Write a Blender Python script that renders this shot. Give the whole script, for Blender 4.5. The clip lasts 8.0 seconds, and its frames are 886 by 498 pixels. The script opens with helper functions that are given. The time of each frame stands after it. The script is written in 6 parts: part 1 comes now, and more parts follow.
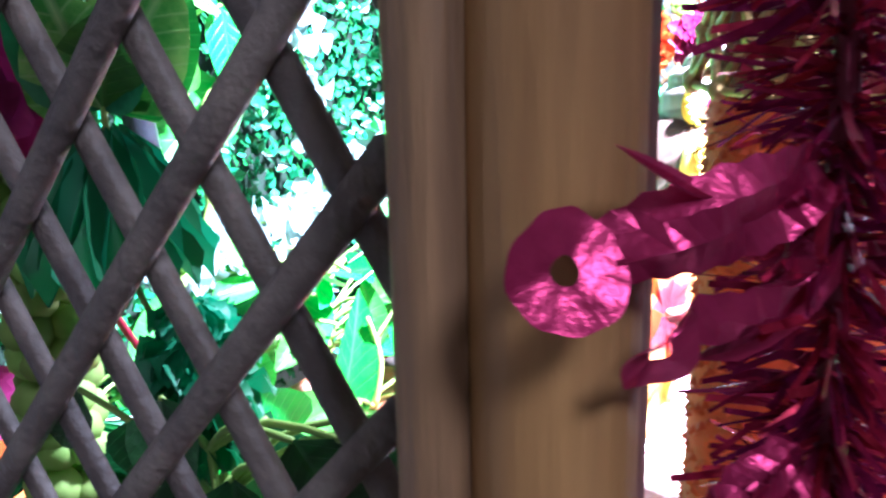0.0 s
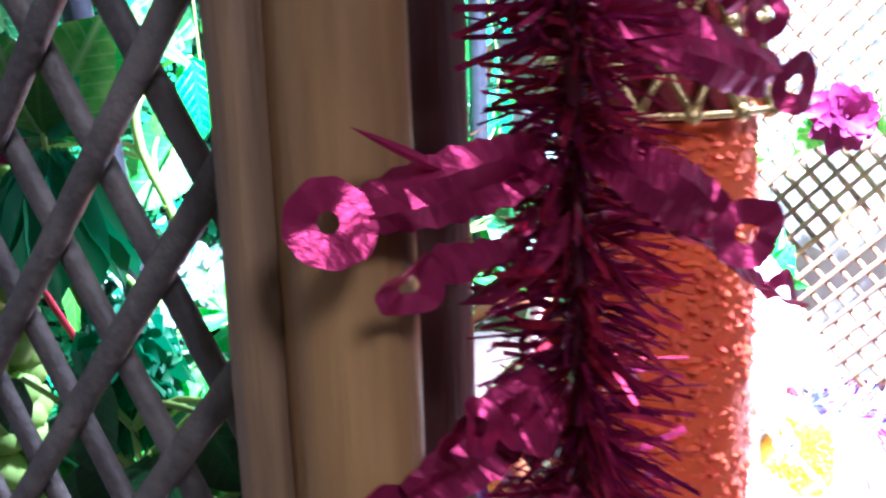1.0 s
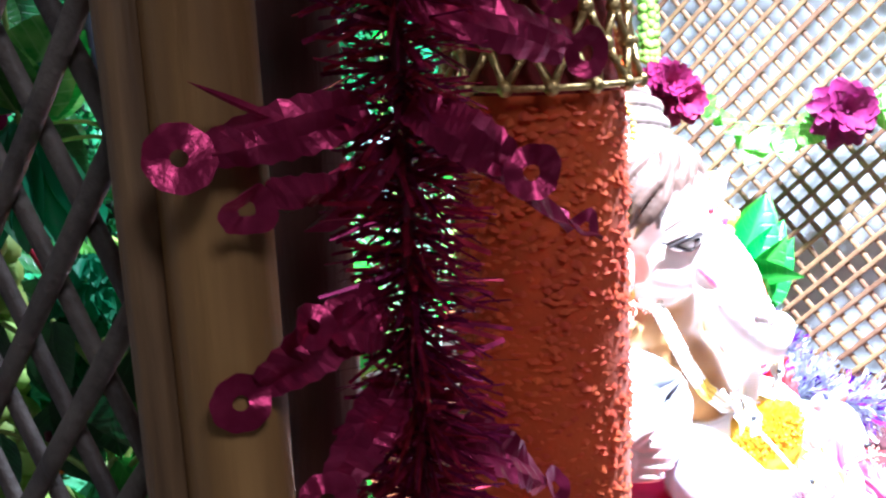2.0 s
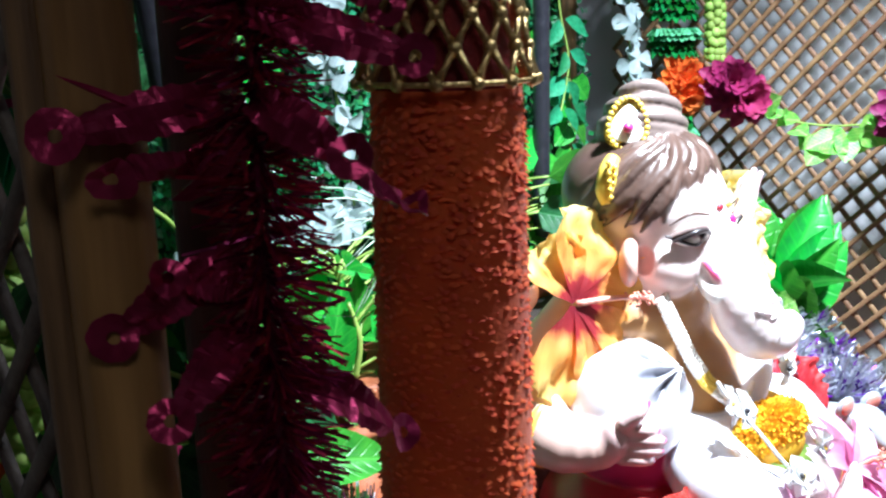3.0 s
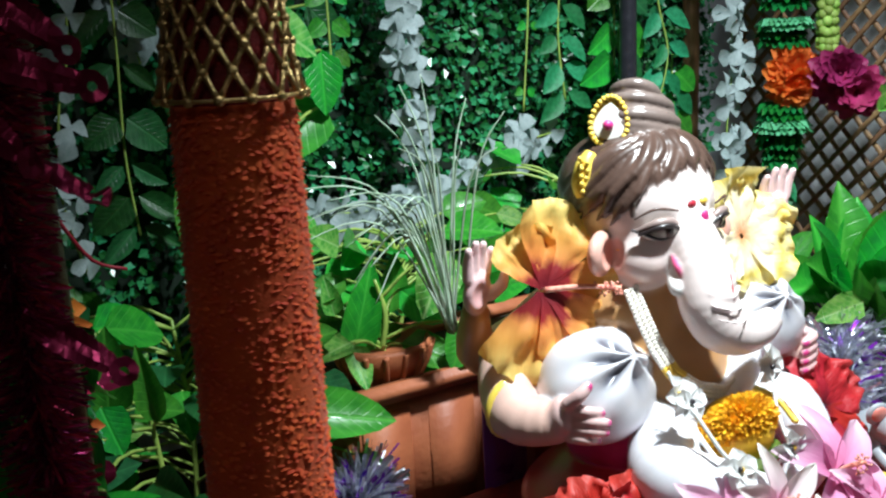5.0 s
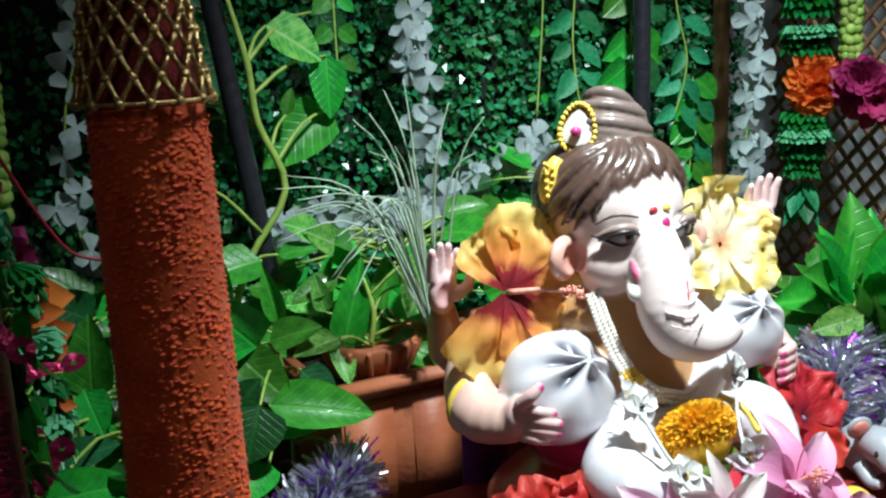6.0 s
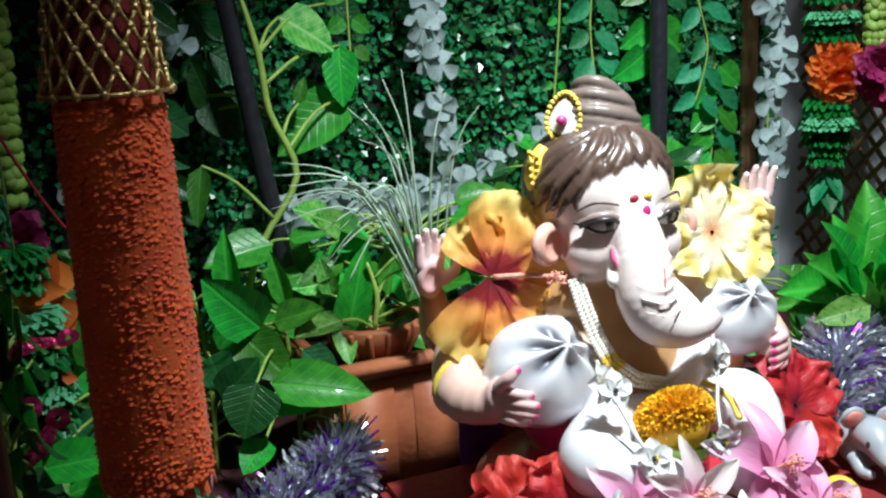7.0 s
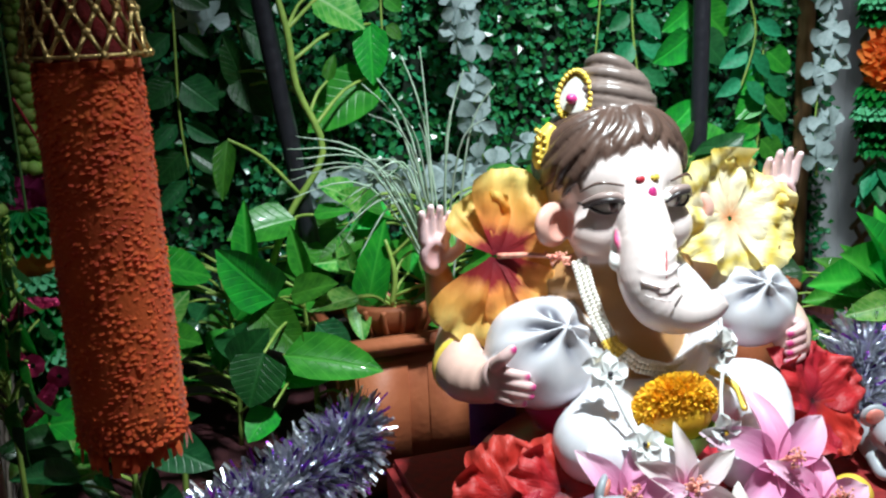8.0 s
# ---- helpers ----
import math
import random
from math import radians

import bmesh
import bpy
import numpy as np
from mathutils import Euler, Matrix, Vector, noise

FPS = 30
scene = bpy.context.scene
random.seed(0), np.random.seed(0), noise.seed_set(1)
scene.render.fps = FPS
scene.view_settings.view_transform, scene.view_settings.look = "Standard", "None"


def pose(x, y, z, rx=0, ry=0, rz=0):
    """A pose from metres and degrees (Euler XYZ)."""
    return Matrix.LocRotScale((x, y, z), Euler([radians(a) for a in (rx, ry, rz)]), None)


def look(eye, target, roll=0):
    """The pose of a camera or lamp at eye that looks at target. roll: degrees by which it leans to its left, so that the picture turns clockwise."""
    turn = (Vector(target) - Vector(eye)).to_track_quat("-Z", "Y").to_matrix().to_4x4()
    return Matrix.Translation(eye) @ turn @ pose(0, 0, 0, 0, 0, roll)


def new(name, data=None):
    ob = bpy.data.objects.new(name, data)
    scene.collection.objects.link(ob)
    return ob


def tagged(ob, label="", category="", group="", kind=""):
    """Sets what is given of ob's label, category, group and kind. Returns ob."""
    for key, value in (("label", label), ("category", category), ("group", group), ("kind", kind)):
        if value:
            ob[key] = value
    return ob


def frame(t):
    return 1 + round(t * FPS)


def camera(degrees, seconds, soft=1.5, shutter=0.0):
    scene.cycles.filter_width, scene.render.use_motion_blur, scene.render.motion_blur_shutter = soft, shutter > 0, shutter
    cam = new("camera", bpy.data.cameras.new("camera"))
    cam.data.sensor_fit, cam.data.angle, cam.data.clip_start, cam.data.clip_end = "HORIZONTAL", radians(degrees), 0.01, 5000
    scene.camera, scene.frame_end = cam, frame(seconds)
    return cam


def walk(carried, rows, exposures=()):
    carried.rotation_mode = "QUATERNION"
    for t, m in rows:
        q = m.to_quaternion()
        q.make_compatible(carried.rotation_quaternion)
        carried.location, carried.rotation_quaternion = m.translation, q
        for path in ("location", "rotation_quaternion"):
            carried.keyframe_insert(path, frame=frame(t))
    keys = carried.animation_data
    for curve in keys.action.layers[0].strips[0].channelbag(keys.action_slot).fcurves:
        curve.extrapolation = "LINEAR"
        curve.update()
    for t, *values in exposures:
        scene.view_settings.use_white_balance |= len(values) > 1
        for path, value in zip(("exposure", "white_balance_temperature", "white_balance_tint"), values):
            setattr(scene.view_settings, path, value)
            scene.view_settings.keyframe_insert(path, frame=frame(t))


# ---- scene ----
import itertools

# ---- camera ----
cam = camera(49.7, 8.0, soft=2.3, shutter=0.5)
PATH = [
    (0.0, 0.0076, -0.0828, 1.1539, 73.70, 1.39, -57.75),
    (0.5, 0.0011, -0.1056, 1.1510, 75.90, 0.51, -57.21),
    (1.0, -0.0124, -0.1348, 1.1496, 76.88, 1.78, -57.95),
    (1.5, -0.0242, -0.1737, 1.1478, 77.17, 2.62, -56.94),
    (2.0, -0.0254, -0.1981, 1.1421, 77.31, 2.33, -55.22),
    (3.5, 0.0051, -0.3290, 1.1444, 76.84, 1.86, -44.19),
    (4.0, 0.0286, -0.3692, 1.1484, 76.42, 2.37, -40.91),
    (4.5, 0.0651, -0.4254, 1.1528, 76.43, 2.85, -36.47),
    (6.0, 0.1770, -0.5426, 1.1513, 77.20, 2.70, -27.18),
    (6.5, 0.2065, -0.5725, 1.1531, 76.97, 2.95, -24.85),
    (7.0, 0.2304, -0.5917, 1.1520, 76.61, 3.15, -22.92),
    (7.5, 0.2529, -0.6011, 1.1496, 76.07, 2.90, -20.98),
    (8.0, 0.2912, -0.6131, 1.1370, 76.30, 2.53, -17.66),
]
EXPOSURE = [
    (0.0, 4.05, 4950, 21), (0.5, 4.2, 4850, 20), (1.0, 3.95, 4800, 18), (1.5, 3.35, 5000, 14), (2.0, 2.75, 5250, 13), (2.2, 2.45, 5350, 11),
    (3.3, 1.0, 5750, 8), (4.0, 0.72, 5900, 8), (4.7, 0.3, 6150, 5), (6.0, 0.0, 6150, 2), (8.0, 0.0, 6150, 2),
]
walk(cam, [(t, pose(x, y, z, rx, ry, rz)) for t, x, y, z, rx, ry, rz in PATH], EXPOSURE)

# ---- world and lamps ----
world = bpy.data.worlds.new("world")
scene.world = world
world.use_nodes = True
world.node_tree.nodes["Background"].inputs[0].default_value = (0.75, 0.85, 1.0, 1)
world.node_tree.nodes["Background"].inputs[1].default_value = 0.03


def area_lamp(name, place, target, size, watts, colour):
    data = bpy.data.lights.new(name, "AREA")
    data.shape, data.size, data.energy, data.color = "DISK", size, watts, colour
    ob = new(name, data)
    ob.matrix_world = look(place, target)
    return ob


# the spot in the canopy over the idol and an added, unseen fill under the ceiling behind the camera
lamp = bpy.data.lights.new("canopy_spot", "SPOT")
lamp.energy, lamp.color, lamp.shadow_soft_size = 112.0, (0.93, 0.97, 1.0), 0.045
lamp.spot_size, lamp.spot_blend = radians(84), 1.0
new("canopy_spot", lamp).matrix_world = look((0.67, -0.24, 1.85), (0.83, 0.13, 0.79))
area_lamp("room_fill", (-0.5, -1.3, 2.45), (0.1, -0.2, 1.0), 0.5, 1.75, (1.0, 0.95, 0.9))

# ---- materials ----


def mat(name, col, col2=None, rough=0.5, metal=0.0, scale=40.0, bump=0.0, bscale=200.0, rnd=0.0, glow=0.0, stretch=(1, 1, 1), spec=0.5, veins=None, along=None, island=False, coat=0.0, sheen=0.0):
    """Procedural surface: two colours by noise, bump, a shift for each object, light let through (glow), leaf veins, or a colour ramp along local y."""
    m = bpy.data.materials.new(name)
    m.use_nodes = True
    n, l = m.node_tree.nodes, m.node_tree.links
    p = n["Principled BSDF"]
    tc = n.new("ShaderNodeTexCoord")
    mp = n.new("ShaderNodeMapping")
    mp.inputs["Scale"].default_value = stretch
    l.new(tc.outputs["Object"], mp.inputs[0])
    nz = n.new("ShaderNodeTexNoise")
    nz.inputs["Scale"].default_value = scale
    nz.inputs["Detail"].default_value = 5
    l.new(mp.outputs[0], nz.inputs[0])
    ramp = n.new("ShaderNodeValToRGB")
    c2 = col2 or tuple(c * 0.75 for c in col)
    ramp.color_ramp.elements[0].position, ramp.color_ramp.elements[1].position = 0.35, 0.65
    ramp.color_ramp.elements[0].color, ramp.color_ramp.elements[1].color = (*c2, 1), (*col, 1)
    l.new(nz.outputs[0], ramp.inputs[0])
    out = ramp.outputs[0]
    sep = n.new("ShaderNodeSeparateXYZ")
    l.new(tc.outputs["Object"], sep.inputs[0])
    if along:
        ar = n.new("ShaderNodeValToRGB")
        while len(ar.color_ramp.elements) < len(along):
            ar.color_ramp.elements.new(0.5)
        for e, (pos, c) in zip(ar.color_ramp.elements, along):
            e.position, e.color = pos, (*c, 1)
        ad = n.new("ShaderNodeMath")
        ad.operation = "MULTIPLY_ADD"
        ad.inputs[1].default_value = 0.25
        l.new(nz.outputs[0], ad.inputs[0])
        sb = n.new("ShaderNodeMath")
        sb.operation = "SUBTRACT"
        sb.inputs[1].default_value = 0.12
        l.new(sep.outputs[1], sb.inputs[0])
        l.new(sb.outputs[0], ad.inputs[2])
        l.new(ad.outputs[0], ar.inputs[0])
        out = ar.outputs[0]
    vein_out = None
    if veins:
        ab = n.new("ShaderNodeMath")
        ab.operation = "ABSOLUTE"
        l.new(sep.outputs[0], ab.inputs[0])
        k = n.new("ShaderNodeMath")
        k.operation = "MULTIPLY_ADD"
        k.inputs[1].default_value = -0.9
        l.new(ab.outputs[0], k.inputs[0])
        l.new(sep.outputs[1], k.inputs[2])
        sn = n.new("ShaderNodeMath")
        sn.operation = "MULTIPLY"
        sn.inputs[1].default_value = 50.0
        l.new(k.outputs[0], sn.inputs[0])
        si = n.new("ShaderNodeMath")
        si.operation = "SINE"
        l.new(sn.outputs[0], si.inputs[0])
        pw = n.new("ShaderNodeMapRange")
        pw.inputs[1].default_value, pw.inputs[2].default_value = 0.75, 1.0
        pw.inputs[4].default_value = 0.45
        l.new(si.outputs[0], pw.inputs[0])
        mid = n.new("ShaderNodeMapRange")
        mid.inputs[1].default_value, mid.inputs[2].default_value = 0.0, 0.035
        mid.inputs[3].default_value, mid.inputs[4].default_value = 1.0, 0.0
        l.new(ab.outputs[0], mid.inputs[0])
        mx = n.new("ShaderNodeMath")
        mx.operation = "MAXIMUM"
        l.new(pw.outputs[0], mx.inputs[0])
        l.new(mid.outputs[0], mx.inputs[1])
        mixc = n.new("ShaderNodeMix")
        mixc.data_type = "RGBA"
        l.new(mx.outputs[0], mixc.inputs[0])
        l.new(out, mixc.inputs[6])
        mixc.inputs[7].default_value = (*veins, 1)
        out = mixc.outputs[2]
        vein_out = mx.outputs[0]
    if rnd:
        hs = n.new("ShaderNodeHueSaturation")
        if island:
            src = n.new("ShaderNodeNewGeometry").outputs["Random Per Island"]
        else:
            src = n.new("ShaderNodeObjectInfo").outputs["Random"]
        mr = n.new("ShaderNodeMapRange")
        mr.inputs[3].default_value, mr.inputs[4].default_value = 1 - rnd, 1 + rnd
        l.new(src, mr.inputs[0])
        l.new(mr.outputs[0], hs.inputs["Value"])
        mh = n.new("ShaderNodeMapRange")
        mh.inputs[3].default_value, mh.inputs[4].default_value = 0.5 - rnd * 0.05, 0.5 + rnd * 0.05
        l.new(src, mh.inputs[0])
        l.new(mh.outputs[0], hs.inputs["Hue"])
        l.new(out, hs.inputs["Color"])
        out = hs.outputs[0]
    l.new(out, p.inputs["Base Color"])
    p.inputs["Metallic"].default_value = metal
    p.inputs["Specular IOR Level"].default_value = spec
    p.inputs["Coat Weight"].default_value = coat
    p.inputs["Sheen Weight"].default_value = sheen
    rr = n.new("ShaderNodeMapRange")
    rr.inputs[3].default_value, rr.inputs[4].default_value = max(0.03, rough - 0.1), min(1, rough + 0.1)
    l.new(nz.outputs[0], rr.inputs[0])
    l.new(rr.outputs[0], p.inputs["Roughness"])
    if bump:
        nb = n.new("ShaderNodeTexNoise")
        nb.inputs["Scale"].default_value = bscale
        nb.inputs["Detail"].default_value = 4
        l.new(mp.outputs[0], nb.inputs[0])
        b = n.new("ShaderNodeBump")
        b.inputs["Strength"].default_value = bump
        b.inputs["Distance"].default_value = 0.002
        l.new(nb.outputs[0], b.inputs["Height"])
        if vein_out:
            b2 = n.new("ShaderNodeBump")
            b2.inputs["Strength"].default_value = 0.35
            b2.inputs["Distance"].default_value = 0.002
            b2.invert = True
            l.new(vein_out, b2.inputs["Height"])
            l.new(b.outputs[0], b2.inputs["Normal"])
            b = b2
        l.new(b.outputs[0], p.inputs["Normal"])
    if glow:
        tr = n.new("ShaderNodeBsdfTranslucent")
        l.new(out, tr.inputs[0])
        ms = n.new("ShaderNodeMixShader")
        ms.inputs[0].default_value = glow
        l.new(p.outputs[0], ms.inputs[1])
        l.new(tr.outputs[0], ms.inputs[2])
        l.new(ms.outputs[0], n["Material Output"].inputs[0])
    return m


BAMBOO = mat("bamboo", (0.42, 0.225, 0.075), (0.16, 0.078, 0.030), 0.42, scale=16, bump=0.35, bscale=90, stretch=(3, 3, 0.25), spec=0.4)
BAMBOO_DARK = mat("bamboo_dark", (0.30, 0.17, 0.075), (0.11, 0.06, 0.03), 0.5, scale=30, bump=0.5, bscale=120, stretch=(3, 3, 0.25))
STICK = mat("stained_wood", (0.16, 0.055, 0.04), (0.09, 0.03, 0.025), 0.45, scale=30, stretch=(3, 3, 0.3), bump=0.3)
SLAT = mat("weathered_slat", (0.17, 0.135, 0.11), (0.08, 0.06, 0.05), 0.6, scale=60, bump=0.5, bscale=350, rnd=0.3)
SLAT_FAR = mat("brown_slat", (0.30, 0.17, 0.085), (0.19, 0.10, 0.05), 0.55, scale=60, bump=0.4, bscale=300, rnd=0.25)
FOIL = mat("magenta_foil", (0.46, 0.032, 0.12), (0.30, 0.014, 0.07), 0.32, metal=0.7, scale=90, bump=0.35, bscale=220, glow=0.15)
TINSEL = mat("crimson_tinsel", (0.46, 0.028, 0.12), (0.22, 0.010, 0.055), 0.24, metal=0.75, scale=200, rnd=0.5, island=True, glow=0.45)
TINSEL_CORE = mat("tinsel_core", (0.16, 0.012, 0.04), rough=0.6)
CROCHET = mat("orange_crochet", (0.80, 0.118, 0.020), (0.68, 0.080, 0.016), 0.75, scale=40, bump=0.2, bscale=500, rnd=0.10, island=True, glow=0.26, sheen=0.2)
RED_CLOTH = mat("red_cloth", (0.26, 0.014, 0.014), (0.16, 0.008, 0.010), 0.7, scale=150, bump=0.3, bscale=600)
GOLD = mat("gold_thread", (0.72, 0.52, 0.22), (0.5, 0.34, 0.13), 0.32, metal=0.9, scale=400, bump=0.4, bscale=900)
LEAF = mat("pothos_leaf", (0.060, 0.36, 0.030), (0.026, 0.21, 0.022), 0.36, scale=5, bump=0.15, bscale=20, rnd=0.4, glow=0.3, veins=(0.085, 0.40, 0.045), coat=0.15)
LEAF_PALE = mat("variegated_leaf", (0.24, 0.50, 0.10), (0.045, 0.28, 0.03), 0.4, scale=6, bump=0.15, bscale=20, rnd=0.3, glow=0.35, veins=(0.34, 0.56, 0.2))
# dark leaves; among the shaded plants this colour also carries their shade
LEAF_DARK_SHADED = mat("dark_shaded_leaf", (0.018, 0.105, 0.024), (0.009, 0.058, 0.015), 0.38, scale=5, bump=0.15, bscale=20, rnd=0.4, glow=0.18, veins=(0.025, 0.12, 0.03), coat=0.08)
LEAF_TEAL = mat("silk_leaf", (0.04, 0.30, 0.12), (0.02, 0.19, 0.07), 0.5, scale=8, bump=0.2, bscale=40, rnd=0.35, glow=0.35)
LIME = mat("lime_petal", (0.48, 0.66, 0.16), (0.32, 0.52, 0.09), 0.6, scale=60, rnd=0.25, island=True, glow=0.4)
LIME_LEAF = mat("lime_leaf", (0.36, 0.72, 0.12), (0.10, 0.48, 0.06), 0.5, scale=4, rnd=0.2, glow=0.4, veins=(0.55, 0.8, 0.3))
STEM = mat("vine_stem", (0.30, 0.42, 0.08), (0.2, 0.32, 0.06), 0.5, scale=80)
STEM_DARK = mat("dark_stem", (0.07, 0.15, 0.04), rough=0.6, scale=80)
BOXWOOD = mat("boxwood_leaf", (0.045, 0.27, 0.085), (0.018, 0.14, 0.045), 0.26, scale=9, rnd=0.55, island=True, glow=0.12, spec=0.6)
# hedge backing, near black to put the shade between leaves into its colour
BOXWOOD_BACK_SHADE = mat("boxwood_mat_shade", (0.005, 0.018, 0.007), rough=0.9, scale=50)
WHITE_PETAL = mat("white_silk_petal", (0.42, 0.50, 0.50), (0.32, 0.41, 0.41), 0.6, scale=8, rnd=0.12, glow=0.35, bump=0.2, bscale=30)
BLUE_PETAL = mat("bluish_silk_petal", (0.30, 0.36, 0.66), (0.22, 0.27, 0.5), 0.6, scale=8, rnd=0.12, glow=0.3)
TERRACOTTA = mat("terracotta", (0.40, 0.125, 0.05), (0.30, 0.085, 0.035), 0.55, scale=25, bump=0.25, bscale=180)
SOIL = mat("soil", (0.05, 0.03, 0.02), rough=0.95, scale=120, bump=1.0, bscale=200)
ROD = mat("black_rod", (0.018, 0.018, 0.024), rough=0.35, scale=100, bump=0.2)
WALL = mat("grey_plaster", (0.62, 0.64, 0.66), (0.54, 0.56, 0.58), 0.8, scale=8, bump=0.15, bscale=60)
ROOM = mat("room_paint", (0.42, 0.38, 0.34), (0.36, 0.33, 0.30), 0.85, scale=5, bump=0.1, bscale=60)
FLOOR = mat("floor_tile", (0.35, 0.32, 0.29), (0.3, 0.27, 0.25), 0.35, scale=6)
CLOTH = mat("altar_cloth", (0.10, 0.025, 0.03), (0.06, 0.015, 0.02), 0.8, scale=60, bump=0.4, bscale=500)
SKIN_PINK = mat("painted_pink", (0.70, 0.24, 0.20), (0.62, 0.2, 0.15), 0.4, scale=25, coat=0.2)
PAINT_DARK = mat("dark_paint", (0.035, 0.03, 0.035), rough=0.3, scale=40)
PAINT_YELLOW = mat("yellow_paint", (0.82, 0.58, 0.08), (0.75, 0.48, 0.05), 0.4, scale=120, bump=0.4, bscale=300)
HIBISCUS = mat("hibiscus_petal", (0.9, 0.4, 0.05), rough=0.55, scale=3, glow=0.45, bump=0.35, bscale=9, stretch=(3, 0.5, 1),
               along=[(0.0, (0.20, 0.008, 0.02)), (0.24, (0.36, 0.025, 0.03)), (0.36, (0.90, 0.36, 0.09)), (0.60, (0.93, 0.47, 0.10)), (0.85, (0.94, 0.69, 0.20))])
# cream bands put the strong light on these yellow petals into their colour
HIBISCUS_YELLOW = mat("yellow_hibiscus_petal", (0.9, 0.7, 0.3), rough=0.55, scale=3, glow=0.3, bump=0.5, bscale=9, stretch=(3, 0.5, 1),
                      along=[(0.0, (0.80, 0.34, 0.14)), (0.22, (0.92, 0.80, 0.52)), (0.5, (0.93, 0.85, 0.62)), (0.66, (0.93, 0.72, 0.14)), (0.82, (0.93, 0.82, 0.42)), (1.0, (0.92, 0.70, 0.12))])
RED_PETAL = mat("red_hibiscus_petal", (0.62, 0.02, 0.03), (0.42, 0.012, 0.025), 0.5, scale=3, glow=0.25, bump=0.5, bscale=9, stretch=(3, 0.5, 1), rnd=0.15,
                along=[(0.0, (0.10, 0.004, 0.012)), (0.22, (0.38, 0.012, 0.022)), (0.7, (0.50, 0.02, 0.028)), (1.0, (0.56, 0.05, 0.05))])
LILY = mat("pink_lily_petal", (0.8, 0.4, 0.55), rough=0.5, scale=4, glow=0.3, bump=0.3, bscale=9, stretch=(3, 0.4, 1), rnd=0.1,
           along=[(0.0, (0.62, 0.16, 0.34)), (0.4, (0.74, 0.30, 0.50)), (0.8, (0.82, 0.52, 0.66)), (1.0, (0.82, 0.62, 0.70))])
LILY_PALE = mat("pale_lily_petal", (0.8, 0.7, 0.7), rough=0.5, scale=4, glow=0.3, bump=0.3, bscale=9, stretch=(3, 0.4, 1), rnd=0.08,
                along=[(0.0, (0.70, 0.18, 0.42)), (0.35, (0.80, 0.62, 0.66)), (1.0, (0.80, 0.77, 0.70))])
STAMEN = mat("stamen", (0.80, 0.42, 0.30), (0.7, 0.2, 0.15), 0.6, scale=200)
MARIGOLD = mat("marigold_petal", (0.94, 0.60, 0.03), (0.90, 0.46, 0.015), 0.6, scale=60, rnd=0.2, island=True, glow=0.25)
ORANGE_SILK = mat("orange_silk", (0.88, 0.24, 0.04), (0.75, 0.14, 0.025), 0.6, scale=60, rnd=0.2, glow=0.35)
BURGUNDY = mat("burgundy_silk", (0.34, 0.02, 0.13), (0.22, 0.01, 0.07), 0.6, scale=60, rnd=0.25, glow=0.3)
FRILL = mat("green_frill", (0.018, 0.22, 0.04), (0.008, 0.10, 0.02), 0.32, scale=80, rnd=0.35, island=True, glow=0.25)
FRILL_TIP = mat("pale_frill", (0.16, 0.50, 0.26), (0.10, 0.4, 0.18), 0.5, scale=80, rnd=0.2, island=True, glow=0.3)
PEARL = mat("pearl", (0.82, 0.79, 0.72), (0.78, 0.72, 0.62), 0.22, scale=100, coat=0.5)
JASMINE = mat("white_blossom", (0.82, 0.82, 0.80), (0.74, 0.74, 0.73), 0.55, scale=60, glow=0.2)
GRASS = mat("pale_grass", (0.55, 0.66, 0.55), (0.34, 0.48, 0.32), 0.55, scale=60, glow=0.25, rnd=0.3)
SILVER = mat("silver_tinsel", (0.84, 0.86, 0.92), (0.60, 0.62, 0.70), 0.32, metal=0.95, scale=200, rnd=0.35, island=True)
PURPLE = mat("purple_tinsel", (0.42, 0.06, 0.62), (0.16, 0.05, 0.6), 0.3, metal=0.9, scale=90, rnd=0.6, island=True)
MOUSE = mat("painted_grey", (0.40, 0.43, 0.46), (0.33, 0.36, 0.39), 0.4, scale=25, coat=0.2)
PACK = mat("purple_packet", (0.16, 0.03, 0.30), (0.12, 0.02, 0.22), 0.3, scale=30, bump=0.3)
PACK_PRINT = mat("yellow_print", (0.80, 0.58, 0.08), rough=0.35, scale=30)

# ---- mesh helpers ----


def vec(p):
    return np.array(p, float)


def unit(v):
    v = vec(v)
    return v / max(1e-9, np.linalg.norm(v))


